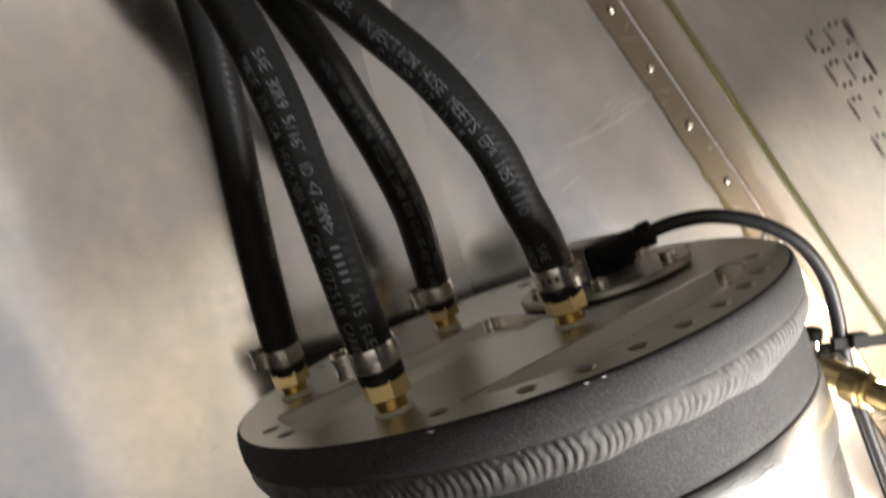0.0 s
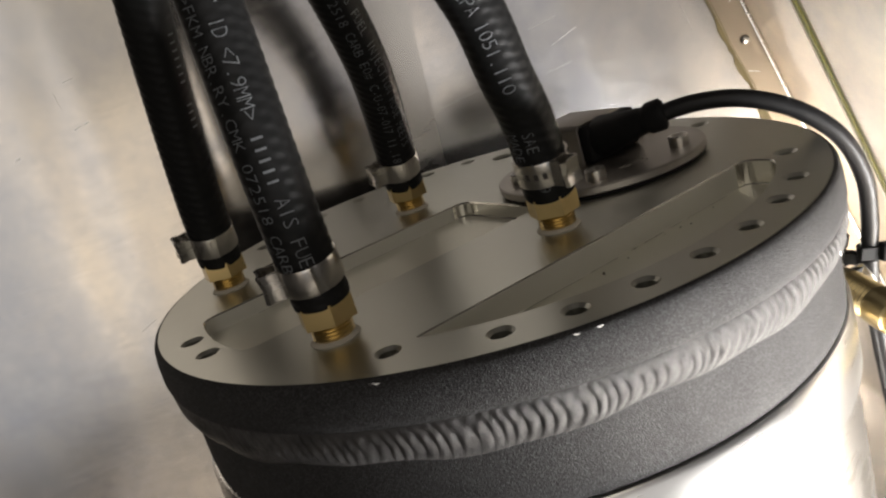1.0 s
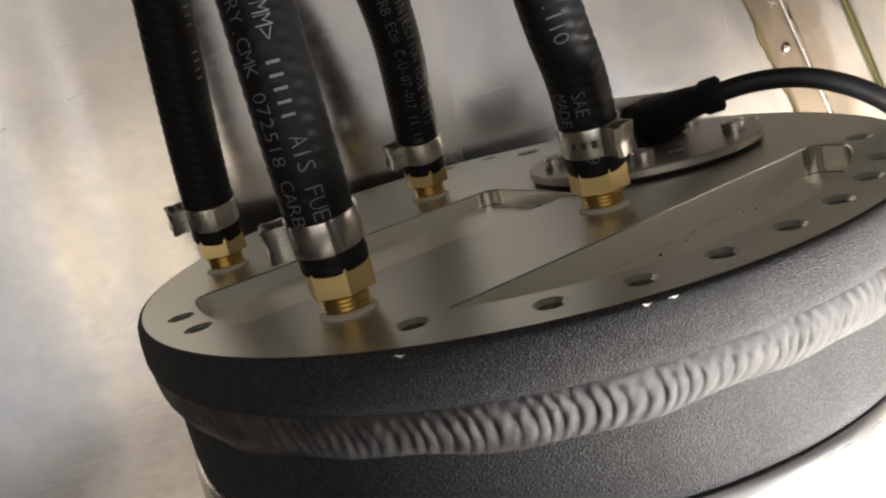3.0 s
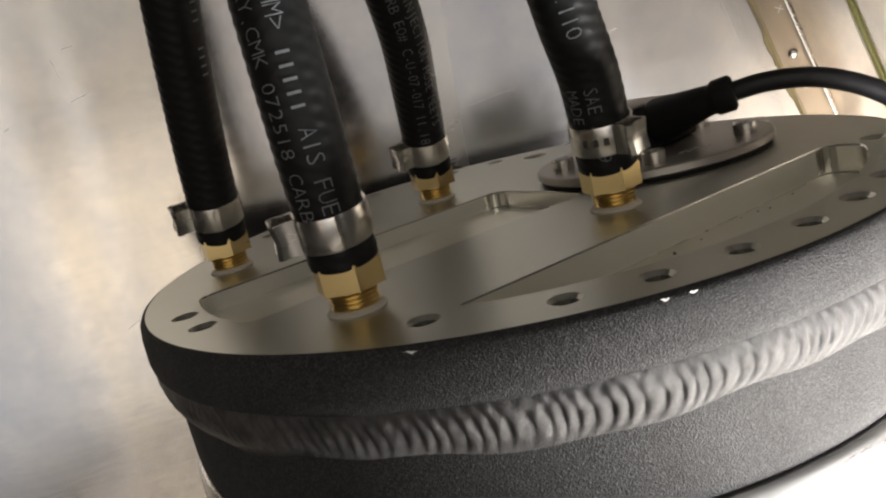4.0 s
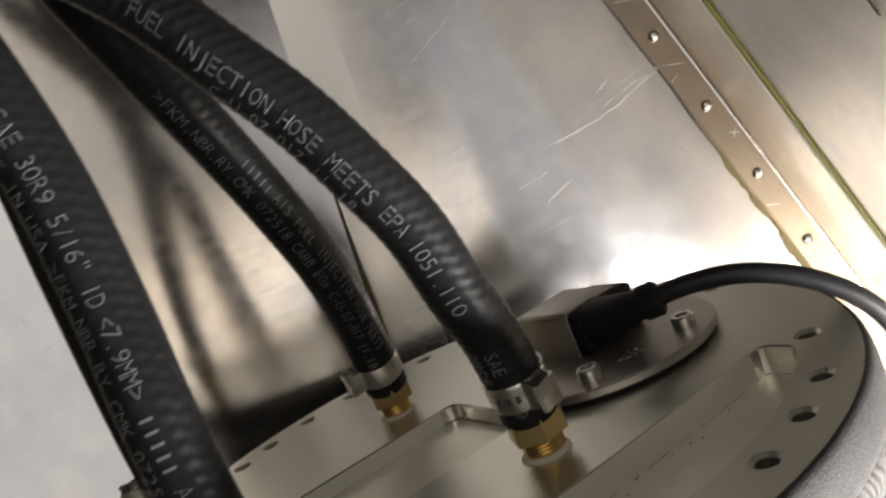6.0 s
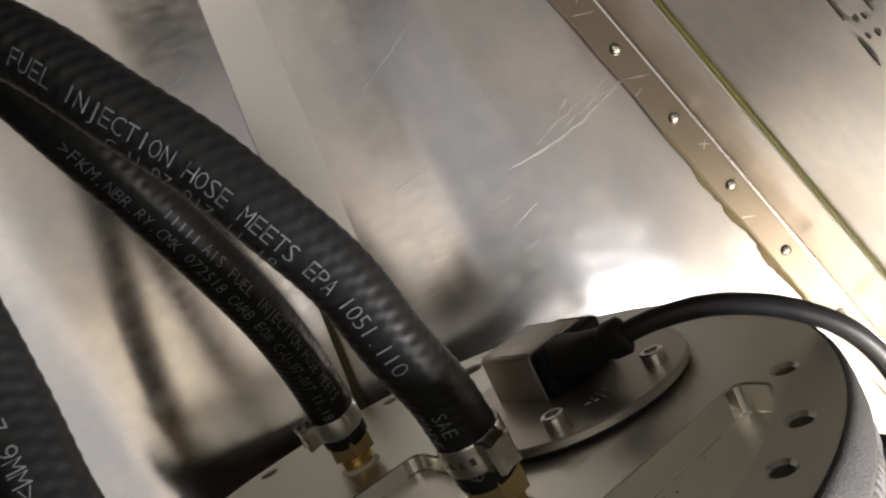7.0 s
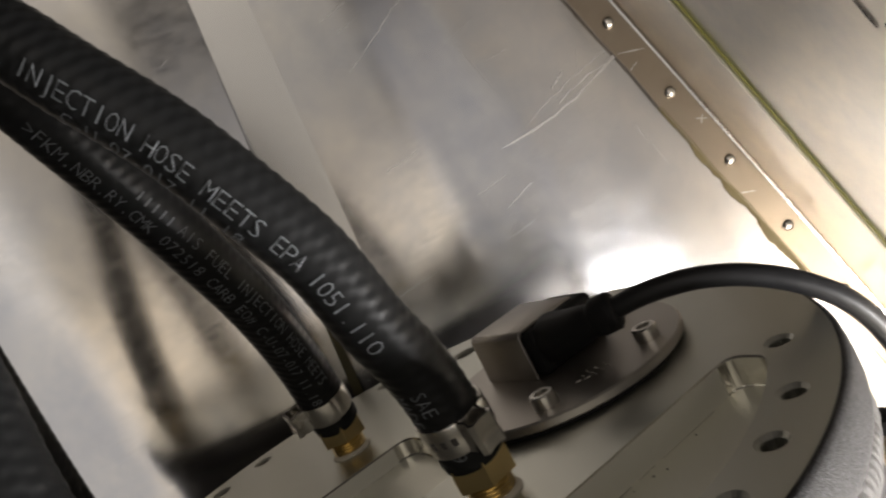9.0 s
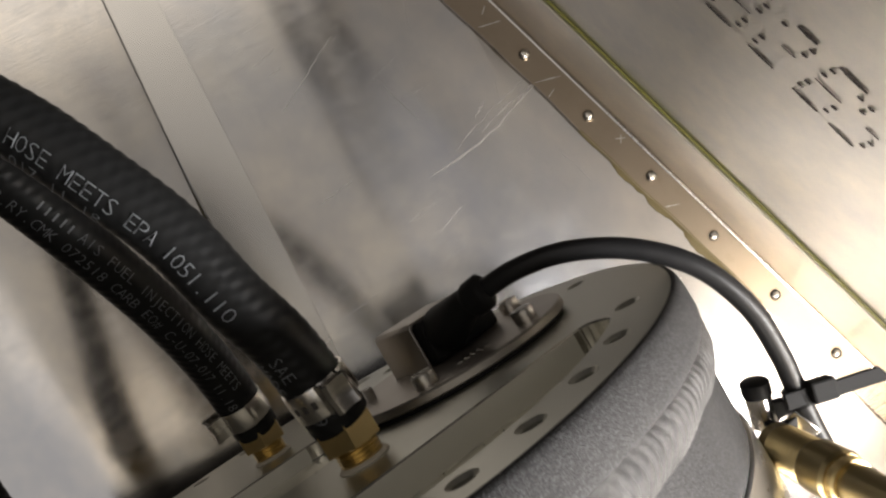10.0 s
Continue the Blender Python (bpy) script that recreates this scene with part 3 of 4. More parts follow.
# the cutter chattered at the far end and left upright facets
chat = random.Random(3)
pocket_a = [(x + AP.x * j, y + AP.y * j) for (x, y), j in ((p, chat.uniform(-0.00016, 0.00016) if Vector(p).dot(AX) > 0.047 else 0.0) for p in pocket_a)]
# middle pocket: band that runs out to the ring on the near side
OFF_B0, OFF_B1, RB, FAR = -0.0245, 0.0165, 0.0872, 0.0122
q0 = line_circle(OFF_B0, RB)[0]
q1 = line_circle(OFF_B1, RB)[0]
b0, b1 = math.degrees(math.atan2(q0.y, q0.x)), math.degrees(math.atan2(q1.y, q1.x))
poly = [tuple(q0)] + arc(0, 0, RB, b0 + 6, b1 - 6, 12) + [tuple(q1), tuple(AP * OFF_B1 + AX * FAR), tuple(AP * OFF_B0 + AX * FAR)]
pocket_b = rounded(poly, [0.006] + [0] * 13 + [0.006, 0.005, 0.005], 9)
pocket_b = [(x + AX.x * j, y + AX.y * j) for (x, y), j in ((p, chat.uniform(-0.00014, 0.00014) if Vector(p).dot(AX) > FAR - 0.006 else 0.0) for p in pocket_b)]

HOLES = [(-84.3, 0.0892), (-68.6, 0.0917), (-58.7, 0.0917), (-48.7, 0.0917), (-38.7, 0.0917), (-28.9, 0.0917), (-18.7, 0.0917), (-8.4, 0.0917), (7.0, 0.0894), (47.5, 0.0917),
         (101.5, 0.0842), (111.3, 0.0925), (122.2, 0.0925), (141.3, 0.0925), (152.8, 0.0922), (163.4, 0.092), (172.2, 0.091), (-121.5, 0.0917), (-130.9, 0.0917)]
HOLE_R = 0.0023
bm = bmesh.new()


def loop_at(pts, z):
    return [bm.verts.new((x, y, z)) for x, y in pts]


def edges_of(loop):
    out = []
    for a, b in zip(loop, loop[1:] + loop[:1]):
        e = bm.edges.get((a, b)) or bm.edges.new((a, b))
        out.append(e)
    return out


outer = loop_at(arc(0, 0, 0.1000, 0, 360, 160)[:-1], LZ + 0.0002)
top_edges = edges_of(outer)
walls = []
for pk, dep in ((pocket_a, 0.0068), (pocket_b, 0.0045)):
    hi = loop_at(pk, LZ + 0.0002)
    top_edges += edges_of(hi)
    cx_, cy_ = sum(p[0] for p in pk) / len(pk), sum(p[1] for p in pk) / len(pk)
    rim = loop_at([(x + (cx_ - x) * 0.009, y + (cy_ - y) * 0.009) for x, y in pk], LZ - 0.0002)
    mid = loop_at([(x + (cx_ - x) * 0.012, y + (cy_ - y) * 0.012) for x, y in pk], LZ - dep + 0.0003)
    lo = loop_at([(x + (cx_ - x) * 0.018, y + (cy_ - y) * 0.018) for x, y in pk], LZ - dep)
    walls.append((hi, rim, mid, lo))
hole_loops = []
for a, r in HOLES:
    cxh, cyh = r * math.cos(radians(a)), r * math.sin(radians(a))
    hr = 0.0036 if a == 101.5 else HOLE_R
    hi = loop_at(arc(cxh, cyh, hr + 0.0009, 0, 360, 20)[:-1], LZ + 0.0002)
    top_edges += edges_of(hi)
    hole_loops.append((hi, loop_at(arc(cxh, cyh, hr, 0, 360, 20)[:-1], LZ - 0.0006), loop_at(arc(cxh, cyh, hr, 0, 360, 20)[:-1], LZ - 0.0055)))
bmesh.ops.triangle_fill(bm, edges=top_edges, use_beauty=True, use_dissolve=False)
drop = []
for f in bm.faces:
    c = f.calc_center_median()
    for pk in (pocket_a, pocket_b):
        inside = False
        for (x1, y1), (x2, y2) in zip(pk, pk[1:] + pk[:1]):
            if (y1 > c.y) != (y2 > c.y) and c.x < (x2 - x1) * (c.y - y1) / (y2 - y1) + x1:
                inside = not inside
        if inside:
            drop.append(f)
    for a, r in HOLES:
        hr = 0.0036 if a == 101.5 else HOLE_R
        if (c.x - r * math.cos(radians(a))) ** 2 + (c.y - r * math.sin(radians(a))) ** 2 < (hr + 0.0008) ** 2:
            drop.append(f)
bmesh.ops.delete(bm, geom=list(set(drop)), context="FACES_ONLY")
for loops, far in zip(walls, (0.046, FAR - 0.007)):
    for A, B in zip(loops, loops[1:]):
        for i in range(len(A)):
            j = (i + 1) % len(A)
            f = bm.faces.new((A[i], A[j], B[j], B[i]))
            f.material_index = 3 if A is loops[0] or A[i].co.xy.dot(AX) > far and A[j].co.xy.dot(AX) > far else 4
    f = bm.faces.new(loops[-1])
    f.material_index = 2
for loops in hole_loops:
    for A, B in zip(loops, loops[1:]):
        for i in range(len(A)):
            j = (i + 1) % len(A)
            bm.faces.new((A[i], A[j], B[j], B[i]))
    f = bm.faces.new(loops[-1])
    f.material_index = 1
skirt = loop_at(arc(0, 0, 0.1000, 0, 360, 160)[:-1], LZ - 0.0010)
for i in range(160):
    j = (i + 1) % 160
    bm.faces.new((outer[i], outer[j], skirt[j], skirt[i]))
bmesh.ops.recalc_face_normals(bm, faces=bm.faces)
part("lid", bm, [LID, DARK, MILLED, CUT, SIDECUT], tank, "satin machined aluminium lid with milled pockets and bolt holes", auto=8)

# cutter lines and specks of dirt along the feet of the pockets
def foot_line(a, b, z, w):
    d = (b - a).normalized()
    sd = Vector((-d.y, d.x))
    bm = bmesh.new()
    prev = None
    for k in range(41):
        p = a.lerp(b, k / 40) + sd * wr.uniform(-0.00006, 0.00006)
        ww = w * wr.uniform(0.35, 1.0)
        q = (bm.verts.new((p.x + sd.x * ww, p.y + sd.y * ww, z)), bm.verts.new((p.x - sd.x * ww, p.y - sd.y * ww, z)))
        if prev and wr.random() > 0.16:
            bm.faces.new((prev[0], prev[1], q[1], q[0]))
        prev = q
    bmesh.ops.recalc_face_normals(bm, faces=bm.faces)
    return bm


GRIME = material("cutting_grime", (0.09, 0.08, 0.065), 0.6)
part("cutter_line", foot_line(AP * (OFF_A + 0.0011) - AX * 0.052, AP * (OFF_A + 0.0011) + AX * 0.045, LZ - 0.0066, 0.00014), GRIME, tank, "thin dark cutter line")
part("cutter_line", foot_line(AP * (OFF_B0 + 0.0016) - AX * 0.070, AP * (OFF_B0 + 0.0016) + AX * (FAR - 0.004), LZ - 0.0043, 0.00012), GRIME, tank, "thin dark cutter line")
part("cutter_line", foot_line(AP * (OFF_B0 + 0.006) + AX * (FAR - 0.0012), AP * (OFF_B1 - 0.004) + AX * (FAR - 0.0012), LZ - 0.0043, 0.00012), GRIME, tank, "thin dark cutter line")
for k in range(9):
    u = wr.uniform(-0.045, 0.04)
    q = AP * (OFF_A + wr.uniform(0.0012, 0.0060)) + AX * u
    rad_ = wr.uniform(0.00015, 0.00045)
    part("speck", moved(prism([(rad_ * math.cos(t * 1.05) * wr.uniform(0.7, 1.1), rad_ * math.sin(t * 1.05) * wr.uniform(0.7, 1.1)) for t in range(6)], 0.0, 0.00015), Matrix.Translation((q.x, q.y, LZ - 0.00675))), GRIME, tank, "dark speck")

# ---- hoses with their fittings and clamps ----
HOSE_R = 0.0069


def text_mesh(body, size, thin):
    cu = bpy.data.curves.new("txt", "FONT")
    cu.body, cu.size, cu.resolution_u, cu.offset = body, size, 2, thin
    ob = bpy.data.objects.new("txt", cu)
    scene.collection.objects.link(ob)
    dg = bpy.context.evaluated_depsgraph_get()
    me = bpy.data.meshes.new_from_object(ob.evaluated_get(dg))
    bpy.data.objects.remove(ob)
    bpy.data.curves.remove(cu)
    return me


glyphs = {}


def glyph(ch):
    """One character as points and faces, centred, in units of the cap height."""
    if ch not in glyphs:
        me = text_mesh(ch, 1.0, -0.018)
        v = [tuple(p.co) for p in me.vertices]
        lo, hi = min(p[0] for p in v), max(p[0] for p in v)
        glyphs[ch] = ([((x - (lo + hi) / 2), y) for x, y, _ in v], [tuple(f.vertices) for f in me.polygons], hi - lo)
        bpy.data.meshes.remove(me)
    return glyphs[ch]


def print_on(hose, line, fr, length, items, radius):
    """Printed words along a hose: (words, metres up the hose at which they begin, angle of the foot line, cap height, pitch); they read down the hose."""
    n = len(line)
    for words, s0, ang0, cap, pitch in items:
        bm = bmesh.new()
        for k, ch in enumerate(words):
            if ch == " ":
                continue
            pts, faces, wide = glyph(ch)
            sc = cap / 0.70
            sx = min(sc, 0.86 * pitch / wide) if wide * sc > 0.86 * pitch else sc
            vs = []
            for x, y in pts:
                s = min(max((s0 - k * pitch - x * sx) / length, 0), 0.9999) * (n - 1)
                i = min(int(s), n - 2)
                w = s - i
                c = line[i].lerp(line[i + 1], w)
                e1 = fr[i][1].lerp(fr[i + 1][1], w)
                e2 = fr[i][2].lerp(fr[i + 1][2], w)
                th = radians(ang0) + y * sc / radius
                vs.append(bm.verts.new(c + (radius + 0.00022) * (math.cos(th) * e1 + math.sin(th) * e2)))
            for f in faces:
                bm.faces.new([vs[q] for q in f])
        bmesh.ops.recalc_face_normals(bm, faces=bm.faces)
        part("print", bm, PRINT, hose, "faded white print")


def bar_on(hose, line, fr, length, s0, s1, ang0, size, radius):
    """Plain printed bars of the size of characters, from s0 down to s1."""
    n = len(line)
    count = max(1, round((s0 - s1) / 0.0022))
    for c in range(count):
        bm = bmesh.new()
        rows = []
        for k in range(3):
            s = (s0 - 0.0022 * (c + 0.38 + 0.11 * k)) / length * (n - 1)
            i = min(max(int(s), 0), n - 2)
            p, (t, e1, e2) = line[i].lerp(line[i + 1], s - i), fr[i]
            rows.append([bm.verts.new(p + (radius + 0.00022) * (math.cos(radians(ang0) + y / radius) * e1 + math.sin(radians(ang0) + y / radius) * e2)) for y in (0.0, size * 0.3, size * 0.6)])
        for a, b in zip(rows, rows[1:]):
            for j in range(2):
                bm.faces.new((a[j], a[j + 1], b[j + 1], b[j]))
        bmesh.ops.recalc_face_normals(bm, faces=bm.faces)
        part("printed_bar", bm, PRINT, hose, "plain printed bar")


def fitting_and_hose(label, base, points, ref, words, bars, ear_angle, hex_turn, slot_side=1):
    """A brass barb fitting in the lid, a hose over it and a band clamp round the hose's end."""
    bx, by = base
    fit_ = thing("hose_fitting", "brass hex hose fitting screwed into the lid", "fitting", Matrix.Translation((bx, by, LZ + 0.0003)), "hose fittings")
    rr = [(0.0, -0.003), (0.0048, -0.003)]
    for k in range(6):
        z = -0.0005 + 0.00085 * k
        rr += [(0.0051, z), (0.0047, z + 0.00042)]
    rr += [(0.0046, 0.0052), (0.0, 0.0052)]
    part("thread", revolve(rr, 28), BRASS, fit_, "brass pipe thread", auto=30)
    part("sealant_ring", revolve([(0.0045, -0.0002), (0.0058, -0.0002), (0.0061, 0.0002), (0.0056, 0.0007), (0.0047, 0.0009)], 32), TAPE, fit_, "pale thread sealant", auto=40)
    hx = prism([(0.0070 * math.cos(radians(60 * k + hex_turn)), 0.0070 * math.sin(radians(60 * k + hex_turn))) for k in range(6)], 0.0046, 0.0102, 0.0004, 1)
    part("hex_nut", hx, BRASS, fit_, "brass hexagon")
    part("barb", revolve([(0.0, 0.0100), (0.0045, 0.0100), (0.0042, 0.016), (0.0, 0.016)], 20), BRASS, fit_)

    hose = thing("fuel_hose", label, "hose", None, "fuel hoses")
    pts = [Vector((bx, by, LZ + 0.0103))] + [Vector(p) for p in points]
    NL = 900
    line, length = glide(pts, NL)
    fr = frames_along(line, ref)

    def rad(i):
        s = i / (NL - 1) * length
        pinch = 0.0004 * math.exp(-((s - 0.0084) / 0.0030) ** 2)
        return HOSE_R - pinch - (0.0004 if i == 0 else 0.0)

    def weave(i, k):
        sl = i / (NL - 1) * length
        th = 2 * math.pi * k / 64
        braid = math.sin(2 * math.pi * sl / 0.0028 + 6 * th) + 0.45 * math.sin(2 * math.pi * sl / 0.0028 - 6 * th + 0.8)
        return 0.00006 * braid - 0.0001

    cover = part("rubber", tube(line, fr, rad, 64, True, weave), RUBBER, hose, "black woven-cover rubber")
    print_on(cover, line, fr, length, words, HOSE_R)
    for s0, s1, a, size in bars:
        bar_on(cover, line, fr, length, s0, s1, a, size, HOSE_R)

    # band clamp
    k0 = int(0.0084 / length * (NL - 1))
    c, (t, e1, e2) = line[k0], fr[k0]
    axis = Matrix((e1, e2, t)).transposed().to_4x4()
    cl = thing("hose_clamp", "crimped stainless steel ear clamp round the hose end", "clamp", Matrix.Translation(c) @ axis, "hose clamps")
    bm = bmesh.new()
    n, h = 72, 0.0034
    prof_ = [(0.00655, -h), (0.00712, -h), (0.00724, -h + 0.0005), (0.00724, h - 0.0005), (0.00712, h), (0.00655, h)]
    ringv = []
    for i in range(n):
        a = 2 * math.pi * i / n
        over = 0.00045 if 0.0 < (a - radians(ear_angle) - 0.3) % (2 * math.pi) < 1.25 else 0.0
        ringv.append([bm.verts.new(((r + over) * math.cos(a), (r + over) * math.sin(a), z)) for r, z in prof_])
    for i in range(n):
        A, B = ringv[i], ringv[(i + 1) % n]
        for k in range(6):
            bm.faces.new((A[k], B[k], B[(k + 1) % 6], A[(k + 1) % 6]))
    bmesh.ops.recalc_face_normals(bm, faces=bm.faces)
    band = part("band", bm, STEEL, cl, auto=30)
    # raised ear with pinched sides
    ear = bmesh.new()
    outl = [(-0.0030, 0.0), (-0.0024, 0.0022), (-0.0030, 0.0040), (-0.0022, 0.0049), (0.0, 0.0044), (0.0022, 0.0049), (0.0030, 0.0040), (0.0024, 0.0022), (0.0030, 0.0)]
    rows = []
    for z in (-h, -h * 0.4, 0.0, h * 0.4, h):
        q = 1.0 - 0.10 * (1 - abs(z) / h)
        rows.append([(ear.verts.new((0.0069 + y * q, x, z)), ear.verts.new((0.0069 + max(y * q - 0.0006, -0.0002), x * 0.78, z))) for x, y in outl])
    for A, B in zip(rows, rows[1:]):
        for i in range(len(outl) - 1):
            ear.faces.new((A[i][0], A[i + 1][0], B[i + 1][0], B[i][0]))
            ear.faces.new((A[i][1], B[i][1], B[i + 1][1], A[i + 1][1]))
    for R in (rows[0], rows[-1]):
        for i in range(len(outl) - 1):
            ear.faces.new((R[i][0], R[i][1], R[i + 1][1], R[i + 1][0]))
    bmesh.ops.recalc_face_normals(ear, faces=ear.faces)
    moved(ear, Matrix.Rotation(radians(ear_angle), 4, "Z"))
    part("ear", ear, STEEL, cl, "crimped ear", auto=40)
    for k in range(3):
        a = radians(ear_angle + (slot_side * (38 + 19 * k)))
        sl = box(0.0005, 0.0013, 0.0019, 0.0002, 1)
        moved(sl, Matrix.Rotation(a, 4, "Z") @ Matrix.Translation((0.00712, 0, 0)))
        part("slot", sl, DARK, band, "dark punched slot")
    return hose


fitting_and_hose("straight black rubber fuel hose with white print", (-0.0098, 0.2620), [(-0.0087, 0.2591, 0.3338), (-0.0089, 0.2588, 0.3537), (-0.0109, 0.2614, 0.3742), (-0.0122, 0.262, 0.3997), (-0.0154, 0.2605, 0.4247), (-0.0226, 0.2614, 0.4447), (-0.0426, 0.2724, 0.4897), (-0.0626, 0.2804, 0.55), (-0.0686, 0.2804, 0.62)],
                 (0.42, -0.9, 0), [('SAE 30R9 5/16" ID <7.9MM>', 0.0962, -3, 0.0033, 0.0022), ("AIS FUEL", 0.0258, -3, 0.0033, 0.0022), ("MADE IN USA >FKM,NBR,RY,CMK 072518 CARB", 0.0957, -40, 0.0029, 0.0022)], [(0.0402, 0.0284, -3, 0.0040)], 282, 12)
fitting_and_hose("black rubber fuel hose in shade close to the wall", (-0.0764, 0.3118), [(-0.0715, 0.3068, 0.3344), (-0.0641, 0.3007, 0.3591), (-0.0558, 0.2944, 0.384), (-0.0474, 0.2884, 0.4091), (-0.0393, 0.2819, 0.4394), (-0.0343, 0.2730, 0.4650), (-0.036, 0.262, 0.51), (-0.045, 0.262, 0.60)],
                 (0.55, -0.83, 0), [], [(0.075, 0.060, 42, 0.0030), (0.055, 0.0462, 42, 0.0030)], 285, 20)
fitting_and_hose("curved black rubber fuel hose behind the others", (-0.0344, 0.3665), [(-0.0298, 0.3585, 0.3375), (-0.0236, 0.3456, 0.3577), (-0.0204, 0.3322, 0.3783), (-0.0194, 0.321, 0.3964), (-0.0191, 0.3101, 0.414), (-0.0224, 0.3029, 0.4333), (-0.0312, 0.2998, 0.4582), (-0.0507, 0.2965, 0.4965), (-0.0647, 0.2995, 0.55), (-0.0707, 0.3005, 0.62)],
                 (0.6, -0.8, 0), [(">FKM,NBR,RY,CMK 072518 CARB EO# C-U-07-017 11.18", 0.1165, -24, 0.0029, 0.0022), ("AIS FUEL INJECTION HOSE MEETS", 0.0800, 12, 0.0029, 0.0022)], [(0.0935, 0.0825, 12, 0.0038)], 285, 8)
fitting_and_hose("arched black rubber fuel hose with white print", (0.0315, 0.3170), [(0.0320, 0.3126, 0.335), (0.0311, 0.3071, 0.3489), (0.0298, 0.3025, 0.3655), (0.0260, 0.2971, 0.3807), (0.0204, 0.2935, 0.3951), (0.0123, 0.2901, 0.4095), (0.0024, 0.2884, 0.4248), (-0.0117, 0.2862, 0.4410), (-0.0341, 0.2848, 0.4613), (-0.0654, 0.2881, 0.4937), (-0.088, 0.290, 0.54), (-0.095, 0.290, 0.62)],
                 (0.5, -0.86, 0), [("FUEL INJECTION HOSE MEETS EPA 1051.110", 0.1180, -28, 0.0035, 0.00226), ("SAE 30R9", 0.0205, -34, 0.0031, 0.0023), ("MADE IN", 0.0205, -68, 0.0029, 0.0023), ("C-U-07-017 11.18", 0.0980, -62, 0.0029, 0.0022)], [], 25, 5, -1)

# ---- level sender with its plug and cable ----
snd = thing("level_sender", "round steel sender flange with five screws and a stamped cap", "sender", Matrix.Translation((0.0335, 0.371, LZ + 0.0004)))
part("gasket", revolve([(0.0, 0.0), (0.0325, 0.0), (0.0327, 0.0005), (0.0325, 0.0010), (0.0, 0.0010)], 72), PLASTIC, snd, "thin black gasket", auto=40)
part("flange", revolve([(0.0, 0.0010), (0.0331, 0.0010), (0.0335, 0.0014), (0.0335, 0.0031), (0.0331, 0.0035), (0.0, 0.0035)], 96), CAPSTEEL, snd, "dull plated flange", auto=40)
for k in range(5):
    a = radians(-81 + 72 * k)
    s = joined(revolve([(0.0, 0.0035), (0.0030, 0.0035), (0.0031, 0.0040), (0.0031, 0.0066), (0.0028, 0.0070), (0.0018, 0.0070), (0.0017, 0.0052), (0.0, 0.0052)], 24))
    moved(s, Matrix.Translation((0.0263 * math.cos(a), 0.0263 * math.sin(a), 0)))
    part("screw", s, STEEL, snd, "socket head screw", auto=35)
# stamped cap: bent sheet over the contacts, open on the plug's side
cap_at = Matrix.Translation((-0.0052, 0.0086, 0)) @ Matrix.Rotation(radians(-31), 4, "Z")
bm = bmesh.new()
CW, CD, CH, CT = 0.0105, 0.0133, 0.0168, 0.0009


def cap_ring(x, inset):
    z1 = CH - inset
    y0, y1 = -CD + inset, CD - inset
    return [(x, y0, 0.0036), (x, y0, z1 - 0.0012), (x, y0 + 0.0011, z1), (x, y1 - 0.0060, z1), (x, y1, z1 - 0.0065), (x, y1, 0.0036)]


o0, o1 = [bm.verts.new(p) for p in cap_ring(-CW, 0)], [bm.verts.new(p) for p in cap_ring(CW, 0)]
i0, i1 = [bm.verts.new(p) for p in cap_ring(-CW + CT, CT)], [bm.verts.new(p) for p in cap_ring(CW, CT)]
for k in range(5):
    bm.faces.new((o0[k], o0[k + 1], o1[k + 1], o1[k]))
    bm.faces.new((i0[k], i1[k], i1[k + 1], i0[k + 1]))
    bm.faces.new((o1[k], o1[k + 1], i1[k + 1], i1[k]))
bm.faces.new(o0)
bm.faces.new(i0)
bmesh.ops.recalc_face_normals(bm, faces=bm.faces)
bmesh.ops.bevel(bm, geom=[e for e in bm.edges if len(e.link_faces) == 2 and e.calc_face_angle(0) > 0.5], offset=0.0003, segments=2, affect="EDGES", profile=0.5)
moved(bm, cap_at)
part("cap", bm, CAPSTEEL, snd, "stamped plated cap", auto=35)
for k in range(11):
    w = box(0.0003, wr.uniform(0.0009, 0.0017), 0.0003, 0.0001, 1)
    moved(w, Matrix.Translation((0.0102 + 0.0021 * (k % 4) + 0.0006 * (k // 4), -0.0172 + 0.0024 * (k // 4) + 0.0006 * (k % 4), 0.0035)) @ Matrix.Rotation(radians(24 + wr.choice((0, 0, 90, 35))), 4, "Z"))
    part("stamped_mark", w, STEEL, snd, "small stamped bar")

plug = thing("cable_plug", "black moulded plug pushed into the sender cap", "plug")
pm = Matrix.Translation((0.0335, 0.371, LZ + 0.0004)) @ cap_at
b1 = box(0.0170, 0.0236, 0.0122, 0.0016, 3, (0.0052, 0.0, 0.0099))
part("housing", moved(b1, pm), PLASTIC, plug, auto=40)
cable_pts = [(0.0480, 0.3580, 0.3200), (0.0545, 0.3560, 0.3213), (0.0668, 0.3564, 0.3228), (0.0799, 0.3589, 0.3208), (0.0930, 0.3628, 0.3138), (0.1031, 0.3675, 0.3026), (0.1080, 0.3725, 0.2878), (0.1082, 0.3765, 0.2729), (0.1068, 0.3790, 0.2598), (0.1060, 0.3800, 0.240), (0.108, 0.379, 0.20), (0.112, 0.378, 0.15), (0.115, 0.378, 0.062)]
line, length = glide(cable_pts, 150)
fr = frames_along(line, (0, 0, 1))
boot_line, boot_len = glide([(0.0375, 0.3685, 0.3165), (0.0430, 0.3635, 0.3182), (0.0500, 0.3582, 0.3203), (0.0560, 0.3560, 0.3215), (0.0590, 0.3560, 0.3219)], 34)
bfr = frames_along(boot_line, (0, 0, 1))


